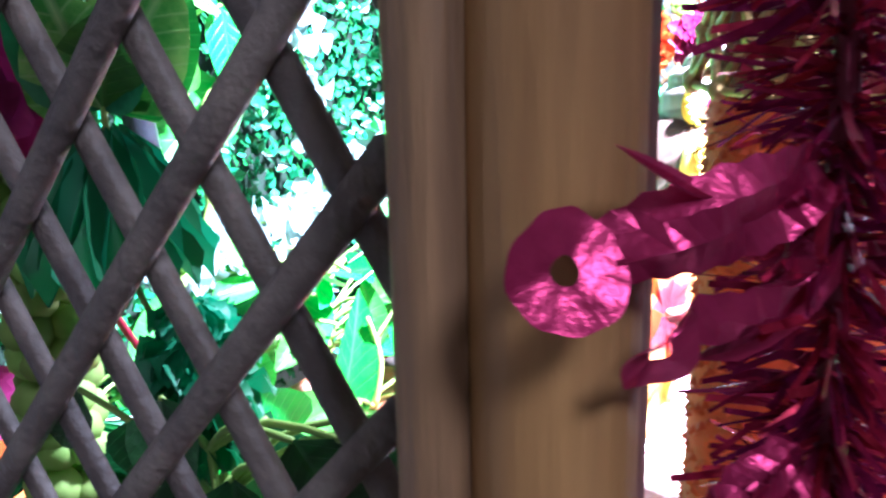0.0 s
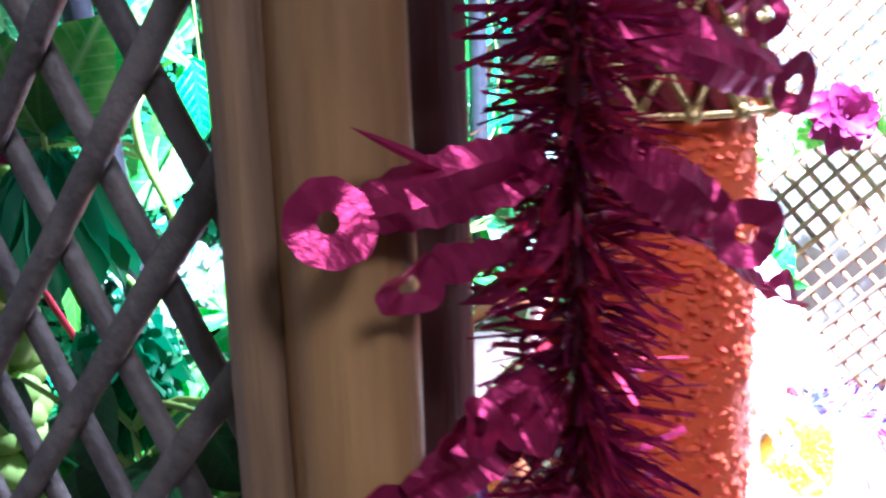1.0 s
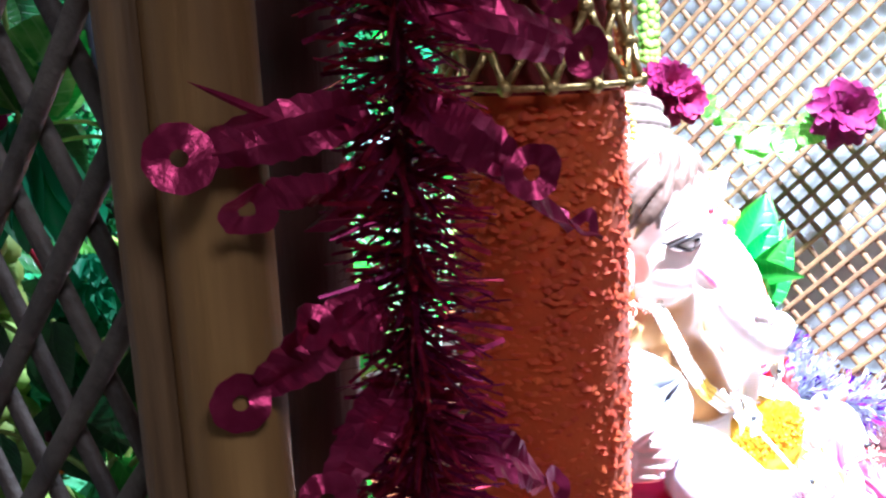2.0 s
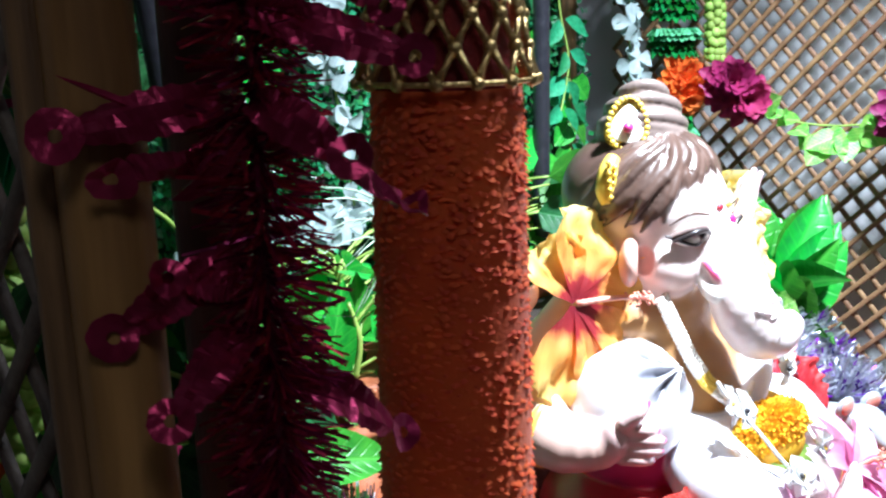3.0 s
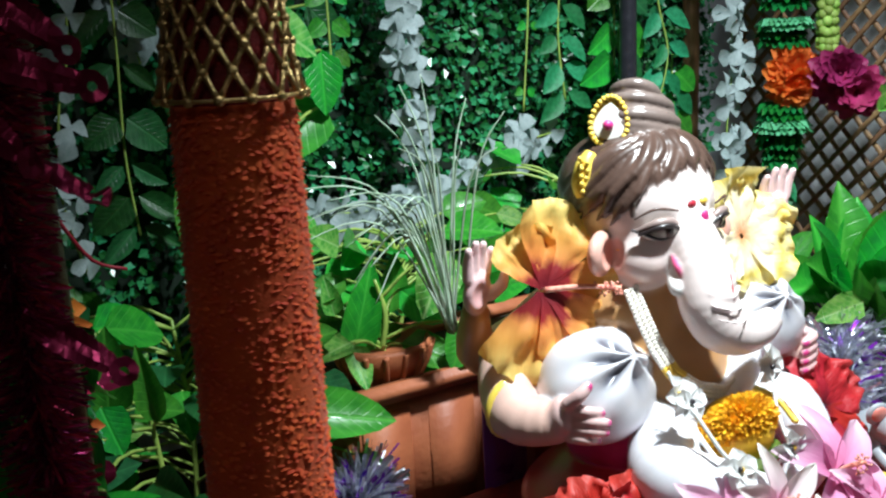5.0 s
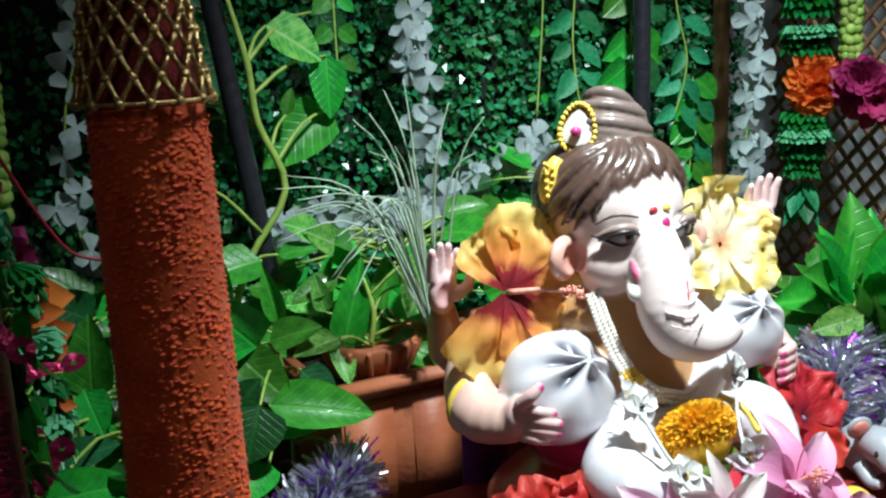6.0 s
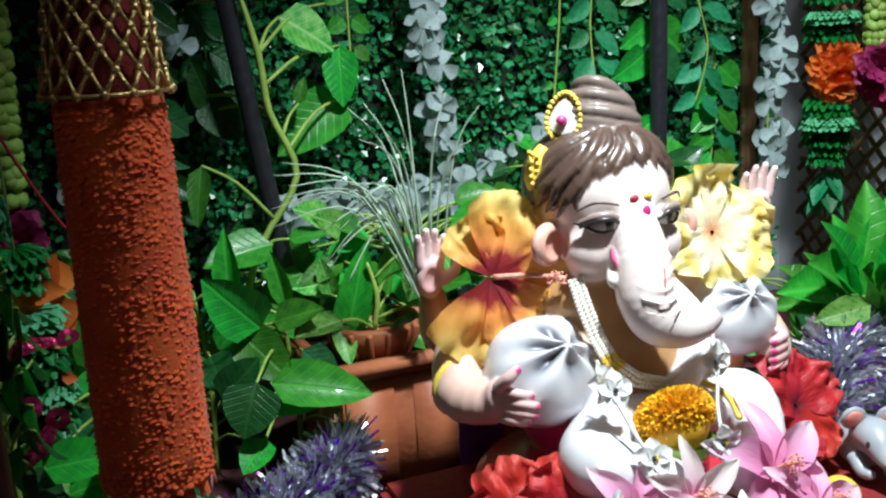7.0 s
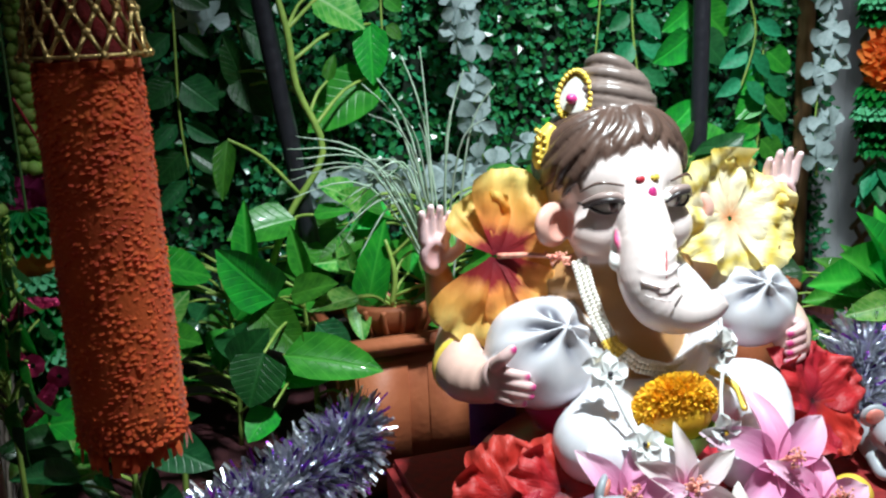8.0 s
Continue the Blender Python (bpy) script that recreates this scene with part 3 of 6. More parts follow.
CHARMS = [
    ((0.146, -0.058, 1.126), (0.1085, -0.0355, 1.1185), (-0.75, -0.6, 0.1), 0.0078),
    ((0.146, -0.054, 1.114), (0.118, -0.0445, 1.1065), (-0.5, -0.6, -0.65), 0.0066),
    ((0.152, -0.064, 1.150), (0.190, -0.091, 1.136), (-0.7, -0.6, 0.2), 0.0062),
    ((0.160, -0.064, 1.176), (0.184, -0.086, 1.150), (-0.7, -0.6, 0.2), 0.0056),
    ((0.152, -0.064, 1.126), (0.165, -0.089, 1.110), (-0.7, -0.6, 0.3), 0.0066),
    ((0.156, -0.064, 1.113), (0.186, -0.092, 1.093), (0.1, -0.2, 0.95), 0.0050),
    ((0.148, -0.056, 1.082), (0.118, -0.037, 1.060), (-0.7, -0.7, 0.1), 0.0072),
    ((0.146, -0.060, 1.074), (0.128, -0.052, 1.078), (-0.6, -0.7, 0.4), 0.0056),
    ((0.148, -0.060, 1.060), (0.120, -0.060, 1.040), (-0.6, -0.7, 0.4), 0.0066),
    ((0.156, -0.066, 1.046), (0.190, -0.080, 1.018), (-0.5, -0.6, 0.6), 0.0062),
    ((0.152, -0.060, 1.180), (0.126, -0.048, 1.176), (-0.6, -0.7, 0.3), 0.0056),
]
random.seed(19)
for b, e, n, r in CHARMS:
    charm(b, e, n, r)
# thin curled foil tip across the pole
part("foil_curl", Shape().blade((0.130, -0.049, 1.1225), (0.1065, -0.0408, 1.1325), (-0.2, -0.4, 0.9), 0.0034, form="lance", cup=0.12, sag=-0.10), FOIL, gar)
part("foil_curl", Shape().blade((0.150, -0.060, 1.115), (0.136, -0.046, 1.096), (-0.2, -0.9, -0.2), 0.006, form="oval", cup=0.3), FOIL, gar)

# ---- planter ----
pl = thing("planter", (0.66, 0.34, TABLE), "long rectangular ribbed terracotta planter", "planter")
body = Shape()
X0, X1, Y0, Y1 = 0.455, 0.96, 0.262, 0.40
for z0, z1, g in ((TABLE, 0.817, 0.0),):
    body.box(((X0 + X1) / 2, (Y0 + Y1) / 2, (z0 + z1) / 2), (X1 - X0, Y1 - Y0, z1 - z0), bevel=0.008)
part("body", body, TERRACOTTA, pl)
rim = Shape()
for c, s in ((((X0 + X1) / 2, Y0 - 0.004, 0.824), (X1 - X0 + 0.03, 0.016, 0.018)), (((X0 + X1) / 2, Y1 + 0.004, 0.824), (X1 - X0 + 0.03, 0.016, 0.018)),
             ((X0 - 0.006, (Y0 + Y1) / 2, 0.824), (0.018, Y1 - Y0, 0.017)), ((X1 + 0.006, (Y0 + Y1) / 2, 0.824), (0.018, Y1 - Y0, 0.017))):
    rim.box(c, s, bevel=0.004)
part("rim", rim, TERRACOTTA, pl)
for i in range(7):
    x = X0 + 0.036 + i * 0.072
    part("rib", Shape().box((x, Y0 + 0.0005, 0.738), (0.056, 0.006, 0.140), bevel=0.0028), TERRACOTTA, pl)
part("soil", Shape().box(((X0 + X1) / 2, (Y0 + Y1) / 2, 0.817), (X1 - X0 - 0.02, Y1 - Y0 - 0.02, 0.008)), SOIL, pl)
pot = thing("flower_pot", (0.515, 0.305, 0.82), "round terracotta flower pot half hidden by pothos leaves", "flower pot")
part("bowl", Shape().lathe([(0.001, 0.82), (0.034, 0.82), (0.046, 0.845), (0.049, 0.857), (0.046, 0.862), (0.043, 0.857), (0.04, 0.85), (0.001, 0.848)], (0.515, 0.305, 0), 32), TERRACOTTA, pot)
for i in range(9):
    a = radians(180 + i * 22)
    part("rib", Shape().tube([(0.515 + r * math.cos(a), 0.305 + r * math.sin(a), z) for r, z in ((0.0345, 0.822), (0.0465, 0.845), (0.0495, 0.858))], 0.0028, seg=6), TERRACOTTA, pot)

for nm, a, b in (("black_rod", (0.4865, 0.43, TABLE), (0.40, 0.43, 1.35)), ("black_rod", (0.944, 0.42, 0.835), (0.948, 0.42, 1.35))):
    s = Shape()
    s.tube([a, tuple((u + v) / 2 for u, v in zip(a, b)), b], 0.0105, seg=16, smooth=6)
    solo(nm, s, ROD, a, "black metal rod standing among the plants", "rod", "black rods")
# ---- plants ----
M_HEART = unit_blade("heart_leaf", LEAF, "heart", 0.74, 0.22, 0.16)
M_HEART_PALE = unit_blade("heart_leaf_pale", LEAF_PALE, "heart", 0.72, 0.2, 0.14)
M_HEART_DARK = unit_blade("heart_leaf_dark", LEAF_DARK_SHADED, "heart", 0.74, 0.2, 0.2)
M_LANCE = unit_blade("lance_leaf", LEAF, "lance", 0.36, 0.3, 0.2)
M_LANCE_DARK = unit_blade("lance_leaf_dark", LEAF_DARK_SHADED, "lance", 0.44, 0.3, 0.14)
M_SPRAY = unit_blade("spray_leaf", LEAF_TEAL, "lance", 0.46, 0.2, 0.12)
M_LIME = unit_blade("lime_leaf", LIME_LEAF, "heart", 0.8, 0.15, 0.12)
M_WHITE = unit_blade("white_petal", WHITE_PETAL, "petal", 0.95, 0.25, 0.25, 0.06)
M_BLUE = unit_blade("blue_petal", BLUE_PETAL, "petal", 0.95, 0.25, 0.25, 0.06)
MESH = {"h": M_HEART, "p": M_HEART_PALE, "d": M_HEART_DARK, "l": M_LANCE, "k": M_LANCE_DARK, "s": M_SPRAY, "m": M_LIME}


def plant(name, root, label, leaf_rows, stalk=0.0016, category="plant", group="", stem_mat=None, stem=None):
    """leaf rows: kind, base, tip, normal, width factor. Each leaf hangs on a stalk from the nearest part of the main stem."""
    ob = thing(name, root, label, category, group)
    high = max(r[1][2] for r in leaf_rows) - 0.02
    line = [vec(p) for p in (stem or [root, (root[0] + 0.004, root[1] - 0.004, (root[2] + high) / 2), (root[0] - 0.003, root[1], max(root[2] + 0.02, high))])]
    part("stem", Shape().tube(line, [stalk * 1.9] * (len(line) - 1) + [stalk], seg=6, smooth=4), stem_mat or STEM, ob)
    dense = [a + (b - a) * t for a, b in zip(line[:-1], line[1:]) for t in np.linspace(0, 1, 12)]
    for kind, b, t, n, w in leaf_rows:
        piece("leaf", MESH[kind], ob, frame_at(b, t, n, width=w))
        bb = vec(b)
        r = min(dense, key=lambda q: np.linalg.norm(q + vec((0, 0, 0.025)) - bb))
        mid = (r + bb) / 2 + vec((0, 0.004, 0.10 * np.linalg.norm(bb - r)))
        part("stalk", Shape().tube([r, mid, bb], [stalk * 1.2, stalk, stalk * 0.8], seg=5, smooth=3), stem_mat or STEM, ob)
    return ob


POTHOS_VINE = [
    ("p", (0.48, 0.45, 1.166), (0.539, 0.44, 1.132), (-0.2, -0.7, 0.7), 1.26),
    ("h", (0.546, 0.455, 1.132), (0.541, 0.44, 1.067), (-0.3, -0.9, 0.3), 0.89),
    ("h", (0.552, 0.47, 1.075), (0.467, 0.45, 1.023), (-0.3, -0.9, 0.3), 0.90),
    ("h", (0.49, 0.44, 1.073), (0.499, 0.44, 1.102), (-0.3, -0.9, 0.3), 0.74),
    ("d", (0.391, 0.49, 1.185), (0.419, 0.48, 1.139), (-0.3, -0.9, 0.3), 1.04),
    ("h", (0.436, 0.39, 0.933), (0.363, 0.37, 0.93), (-0.2, -0.7, 0.7), 0.95),
    ("h", (0.457, 0.4, 0.934), (0.493, 0.38, 0.942), (-0.2, -0.7, 0.7), 0.76),
    ("d", (0.396, 0.48, 1.087), (0.428, 0.46, 1.038), (-0.3, -0.9, 0.3), 1.06),
    ("d", (0.406, 0.48, 1.071), (0.384, 0.46, 1.123), (-0.3, -0.9, 0.3), 0.84),
    ("d", (0.555, 0.5, 1.18), (0.589, 0.49, 1.141), (-0.3, -0.9, 0.3), 1.04),
    ("h", (0.374, 0.4, 1.022), (0.359, 0.38, 0.964), (-0.3, -0.9, 0.3), 0.56),
]
POTHOS_POT = [
    ("h", (0.491, 0.32, 0.842), (0.509, 0.3, 0.937), (-0.3, -0.9, 0.3), 0.56),
    ("p", (0.48, 0.3, 0.866), (0.428, 0.27, 0.871), (-0.2, -0.7, 0.7), 0.66),
    ("p", (0.477, 0.29, 0.867), (0.472, 0.255, 0.836), (-0.2, -0.7, 0.7), 0.79),
    ("h", (0.534, 0.3, 0.853), (0.581, 0.26, 0.833), (-0.2, -0.7, 0.7), 0.86),
    ("p", (0.579, 0.28, 0.94), (0.539, 0.26, 0.888), (-0.3, -0.9, 0.3), 1.02),
    ("h", (0.541, 0.31, 0.904), (0.581, 0.29, 0.866), (-0.3, -0.9, 0.3), 0.93),
    ("h", (0.564, 0.33, 0.833), (0.514, 0.31, 0.872), (-0.2, -0.7, 0.7), 0.69),
    ("h", (0.498, 0.34, 0.916), (0.446, 0.33, 0.903), (-0.2, -0.7, 0.7), 0.72),
    ("l", (0.541, 0.33, 0.875), (0.551, 0.33, 0.934), (-0.3, -0.9, 0.3), 1.36),
    ("p", (0.48, 0.33, 0.885), (0.468, 0.32, 0.925), (-0.3, -0.9, 0.3), 0.73),
    ("h", (0.586, 0.26, 0.872), (0.561, 0.25, 0.833), (-0.3, -0.9, 0.3), 1.12),
    ("h", (0.538, 0.3, 0.822), (0.569, 0.28, 0.846), (-0.2, -0.7, 0.7), 1.03),
]
POTHOS_LOW = [
    ("h", (0.394, 0.28, 0.879), (0.345, 0.25, 0.935), (-0.3, -0.9, 0.3), 0.98),
    ("h", (0.377, 0.29, 0.874), (0.41, 0.25, 0.834), (-0.3, -0.9, 0.3), 1.07),
    ("h", (0.395, 0.26, 0.829), (0.481, 0.22, 0.82), (-0.2, -0.7, 0.7), 0.76),
    ("h", (0.382, 0.26, 0.807), (0.433, 0.24, 0.808), (-0.2, -0.7, 0.7), 0.66),
    ("d", (0.371, 0.2, 0.855), (0.351, 0.18, 0.816), (-0.3, -0.9, 0.3), 1.56),
    ("h", (0.458, 0.26, 0.773), (0.476, 0.24, 0.752), (-0.3, -0.9, 0.3), 1.13),
    ("l", (0.377, 0.33, 0.891), (0.374, 0.32, 0.967), (-0.3, -0.9, 0.3), 0.98),
    ("h", (0.412, 0.3, 0.876), (0.45, 0.27, 0.894), (-0.2, -0.7, 0.7), 0.98),
    ("d", (0.43, 0.27, 0.853), (0.463, 0.26, 0.815), (-0.2, -0.7, 0.7), 0.99),
    ("h", (0.356, 0.3, 0.858), (0.388, 0.28, 0.902), (-0.3, -0.9, 0.3), 0.72),
    ("l", (0.435, 0.34, 0.878), (0.42, 0.33, 0.936), (-0.3, -0.9, 0.3), 1.03),
    ("d", (0.346, 0.24, 0.831), (0.375, 0.22, 0.868), (-0.3, -0.9, 0.3), 1.07),
    ("h", (0.374, 0.2, 0.802), (0.348, 0.18, 0.785), (-0.2, -0.7, 0.7), 1.24),
]
FOLIAGE_LEFT = [
    ("h", (0.247, 0.25, 0.872), (0.248, 0.24, 0.942), (-0.3, -0.9, 0.3), 0.81),
    ("h", (0.241, 0.25, 0.881), (0.248, 0.23, 0.847), (-0.3, -0.9, 0.3), 1.26),
    ("h", (0.243, 0.27, 0.874), (0.214, 0.25, 0.904), (-0.2, -0.7, 0.7), 0.72),
    ("h", (0.196, 0.14, 0.842), (0.254, 0.12, 0.853), (-0.2, -0.7, 0.7), 0.85),
    ("h", (0.177, 0.16, 0.852), (0.192, 0.15, 0.83), (-0.2, -0.7, 0.7), 1.16),
    ("l", (0.285, 0.26, 0.853), (0.272, 0.25, 0.918), (-0.3, -0.9, 0.3), 0.98),
    ("d", (0.216, 0.24, 0.827), (0.255, 0.22, 0.844), (-0.2, -0.7, 0.7), 0.91),
    ("h", (0.209, 0.16, 0.808), (0.254, 0.15, 0.824), (-0.2, -0.7, 0.7), 1.03),
    ("d", (0.201, 0.26, 0.862), (0.224, 0.25, 0.885), (-0.3, -0.9, 0.3), 1.05),
]
# trailing pothos that climbs the leaning rod
plant("pothos_vine", (0.40, 0.405, 0.86), "pothos vine climbing the black rod with broad green leaves", POTHOS_VINE, 0.002, stem=[(0.40, 0.405, 0.86), (0.43, 0.412, 0.93), (0.474, 0.41, 1.0), (0.452, 0.415, 1.07), (0.446, 0.413, 1.13), (0.43, 0.413, 1.2)])
plant("pothos", (0.515, 0.305, 0.85), "bushy green pothos spilling over the terracotta planter", POTHOS_POT)
plant("pothos", (0.43, 0.33, TABLE), "dense green pothos with variegated leaves beside the planter", POTHOS_LOW)
plant("foliage_plant", (0.29, 0.30, TABLE), "shaded green foliage plant beside the trellis", FOLIAGE_LEFT)


def clump(name, root, label, count, kinds, reach, rise, size, lean=(0, 0), wide=1.0, facing=(0, -1, 0.6), seed=1, stalk=0.0016, category="plant"):
    random.seed(seed)
    rows_ = []
    for i in range(count):
        a = rnd(0, 2 * math.pi)
        k = rnd(0.2, 1) ** 0.7
        b = vec(root) + vec((reach * k * math.cos(a) + lean[0] * rnd(0.3, 1), reach * 0.6 * k * math.sin(a) + lean[1] * rnd(0.3, 1), rise * rnd(0.25, 1)))
        ln = size * rnd(0.7, 1.25)
        out = vec((math.cos(a), math.sin(a) * 0.8 - 0.3, rnd(-0.5, 0.9)))
        t = b + unit(out) * ln
        n = vec(facing) + vec((rnd(-0.6, 0.6), rnd(-0.4, 0.4), rnd(-0.3, 0.6)))
        rows_.append((random.choice(kinds), b, t, n, wide * rnd(0.85, 1.15)))
    return plant(name, root, label, rows_, stalk, category)


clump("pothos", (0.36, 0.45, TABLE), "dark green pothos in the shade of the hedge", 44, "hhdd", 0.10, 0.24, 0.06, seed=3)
clump("pothos", (0.60, 0.42, 0.82), "green pothos growing behind the idol", 40, "hhhp", 0.13, 0.13, 0.055, seed=5)
clump("pothos", (0.84, 0.42, 0.82), "green pothos growing between planter and hedge", 36, "hhhd", 0.12, 0.16, 0.06, seed=6)
clump("foliage_plant", (0.25, 0.17, TABLE), "leafy green plant just inside the trellis", 14, "hdk", 0.05, 0.20, 0.05, seed=8)
clump("foliage_plant", (0.24, 0.38, TABLE), "pale green leafy plant in the corner by the trellis", 14, "hps", 0.07, 0.28, 0.065, seed=9)
clump("pothos", (1.12, 0.34, TABLE), "green pothos below the side trellis", 30, "hhd", 0.10, 0.16, 0.06, seed=11)

# peace lily with broad arching leaves beside the idol
random.seed(21)
rows_ = []
for i in range(26):
    a = radians(-170 + i * 137.5)
    k = rnd(0.3, 1)
    b = vec((1.04 + 0.025 * math.cos(a), 0.17 + 0.02 * math.sin(a), 0.80 + 0.05 * rnd(0, 1)))
    t = b + vec((0.10 * k * math.cos(a), 0.08 * k * math.sin(a) - 0.02, 0.135 - 0.12 * k + rnd(-0.02, 0.03)))
    rows_.append(("l", b, t, vec((-0.5 * math.cos(a), -0.8, 0.6)), rnd(1.35, 1.75)))
rows_.append(("p", (0.985, 0.11, 0.845), (0.925, 0.12, 0.838), (0, -0.8, 0.6), 0.8))
plant("peace_lily", (1.04, 0.17, TABLE), "peace lily with broad glossy green leaves", rows_, 0.002)

# grass spray behind the raised palm
random.seed(31)
tuft = thing("grass_spray", (0.548, 0.225, 0.86), "pale artificial grass spray behind the idol", "grass")
for i in range(30):
    a = rnd(-1.25, 0.45)
    ln = rnd(0.09, 0.19)
    b = vec((0.548 + rnd(-0.006, 0.006), 0.225 + rnd(-0.006, 0.006), 0.88))
    lean = vec((math.sin(a), rnd(-0.35, 0.2), math.cos(a)))
    e = b + unit(lean) * ln + vec((0, 0, 0.06))
    mid = b + vec((0, 0, 0.07)) + unit(lean) * ln * 0.45 + vec((0, 0, 0.012))
    e = e - vec((0, 0, 0.03 * abs(math.sin(a)) * rnd(0.2, 1.6)))
    part("blade", Shape().tube([b, mid, e], [0.0011, 0.0010, 0.0004], seg=4, smooth=5), GRASS, tuft)


def white_vine(root, points, label, size=0.021, per=3, seed=1, blue=0, gap=0.022):
    """A stem with silk blossoms of four round petals."""
    random.seed(seed)
    ob = thing("flower_vine", root, label, "artificial vine")
    part("stem", Shape().tube([root] + list(points), 0.0012, seg=5, smooth=6), STEM, ob)
    pts = [vec(root)] + [vec(p) for p in points]
    count = 0
    for a, b in zip(pts[:-1], pts[1:]):
        n = max(1, int(np.linalg.norm(b - a) / gap))
        for i in range(n):
            c = a + (b - a) * (i + rnd(0.2, 0.8)) / n
            for q in range(per):
                face = unit((rnd(-0.9, 0.7), -1, rnd(-0.5, 0.6)))
                o = c + vec((rnd(-1, 1), rnd(-0.8, 0.2), rnd(-1, 1))) * size * 0.75
                u = unit(np.cross(face, (rnd(-1, 1), 0, 1)))
                w = np.cross(face, u)
                for k in range(3):
                    an = 2 * math.pi * k / 3 + rnd(-0.3, 0.3)
                    d = (u * math.cos(an) + w * math.sin(an)) * size * rnd(0.8, 1.15)
                    piece("petal", M_BLUE if count < blue else M_WHITE, ob, frame_at(o, o + d, face, width=rnd(0.9, 1.15)))
                count += 1
    return ob


white_vine((0.655, 0.49, 1.30), [(0.662, 0.487, 1.15), (0.672, 0.483, 1.06), (0.684, 0.48, 0.96)], "vine of white and pale blue silk blossoms hanging before the hedge", seed=41, blue=8, per=2)
white_vine((0.70, 0.50, 0.95), [(0.64, 0.47, 0.945), (0.56, 0.46, 0.955), (0.46, 0.46, 0.935)], "spray of white silk blossoms low before the hedge", seed=42, per=3, gap=0.019)
white_vine((0.74, 0.50, 0.96), [(0.80, 0.49, 0.995), (0.88, 0.49, 1.01)], "spray of white silk blossoms behind the idol", seed=43, per=3, gap=0.019)
white_vine((1.10, 0.395, 1.32), [(1.097, 0.39, 1.17), (1.10, 0.39, 1.08), (1.092, 0.39, 0.99), (1.094, 0.385, 0.92)], "vine of white silk blossoms hanging beside the back pole", seed=44, per=2)
white_vine((0.29, 0.41, 1.30), [(0.285, 0.40, 1.16), (0.27, 0.40, 1.10), (0.262, 0.40, 1.02), (0.275, 0.40, 0.95)], "shaded vine of grey-white silk blossoms by the trellis", seed=45, per=1, size=0.018)
white_vine((0.34, 0.46, 1.30), [(0.345, 0.46, 1.2), (0.36, 0.46, 1.13)], "short vine of pale silk blossoms near the rod", seed=46, per=2, blue=3)


def spray(root, points, label, size, seed, kinds="s", pairs=5, both=True):
    random.seed(seed)
    ob = thing("leaf_spray", root, label, "artificial vine")
    part("stem", Shape().tube([root] + list(points), 0.0013, seg=5, smooth=6), STEM, ob)
    pts = [vec(root)] + [vec(p) for p in points]
    total = pairs
    for i in range(total):
        t = (i + 0.6) / total * (len(pts) - 1)
        k = min(int(t), len(pts) - 2)
        c = pts[k] + (pts[k + 1] - pts[k]) * (t - k)
        d = unit(pts[k + 1] - pts[k])
        side_v = unit(np.cross(d, (0, -1, 0.1)))
        for sgn in (-1, 1):
            out = d * 0.65 + side_v * sgn + vec((0, -rnd(0, 0.4), -0.15))
            tip = c + unit(out) * size * rnd(0.85, 1.15)
            piece("leaf", MESH[random.choice(kinds)], ob, frame_at(c + unit(out) * 0.006, tip, (rnd(-0.3, 0.3), -1, rnd(-0.1, 0.4)), width=rnd(1.0, 1.3)))
    return ob


spray((0.90, 0.49, 1.36), [(0.895, 0.485, 1.22), (0.885, 0.48, 1.13), (0.893, 0.478, 1.05)], "hanging spray of oval green silk leaves before the hedge", 0.048, 51, pairs=7)
spray((1.02, 0.45, 1.32), [(1.025, 0.45, 1.18), (1.04, 0.445, 1.10), (1.02, 0.445, 1.03)], "hanging spray of oval green silk leaves by the back pole", 0.046, 52, pairs=6)
spray((0.97, 0.47, 1.33), [(0.965, 0.465, 1.16), (0.96, 0.46, 1.09)], "hanging pothos vine by the black rod", 0.06, 53, kinds="hd", pairs=4)
# dark leaf copies put the shade round the rod into the colour
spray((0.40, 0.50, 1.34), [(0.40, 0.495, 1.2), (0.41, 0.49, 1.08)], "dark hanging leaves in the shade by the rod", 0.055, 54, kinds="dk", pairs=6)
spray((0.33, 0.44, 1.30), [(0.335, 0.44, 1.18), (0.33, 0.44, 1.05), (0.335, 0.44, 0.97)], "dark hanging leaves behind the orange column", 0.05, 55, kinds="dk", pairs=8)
spray((0.565, 0.47, 1.34), [(0.562, 0.465, 1.2), (0.56, 0.46, 1.12)], "thin hanging vine with small green leaves", 0.03, 56, kinds="h", pairs=5)
spray((1.063, 0.460, 1.097), [(1.058, 0.455, 0.996), (1.045, 0.450, 0.902)], "hanging spray of broad green leaves in the back corner", 0.055, 58, kinds="hs", pairs=7)
spray((0.86, 0.50, 1.30), [(0.85, 0.495, 1.16), (0.835, 0.49, 1.04)], "thin bare hanging vine with few leaves", 0.02, 57, kinds="h", pairs=3)

# ---- silk garlands ----


def frill(s, c, r, h, m, n=20, rows_n=3, droop=0.6):
    for j in range(rows_n):
        z = c[2] + h * (0.5 - j / rows_n)
        for k in range(n):
            a = 2 * math.pi * (k + 0.5 * (j % 2)) / n
            o = vec((math.cos(a), math.sin(a), 0))
            b = vec((c[0], c[1], z)) + o * r * 0.25
            t = b + o * r * rnd(0.65, 0.85) - vec((0, 0, h * 0.35 * droop * rnd(0.6, 1.3)))
            s.blade(b, t, (0, 0, 1), r * 0.46, m, "petal", 0.4, 0.2, 0.1, nx=2, ny=3)


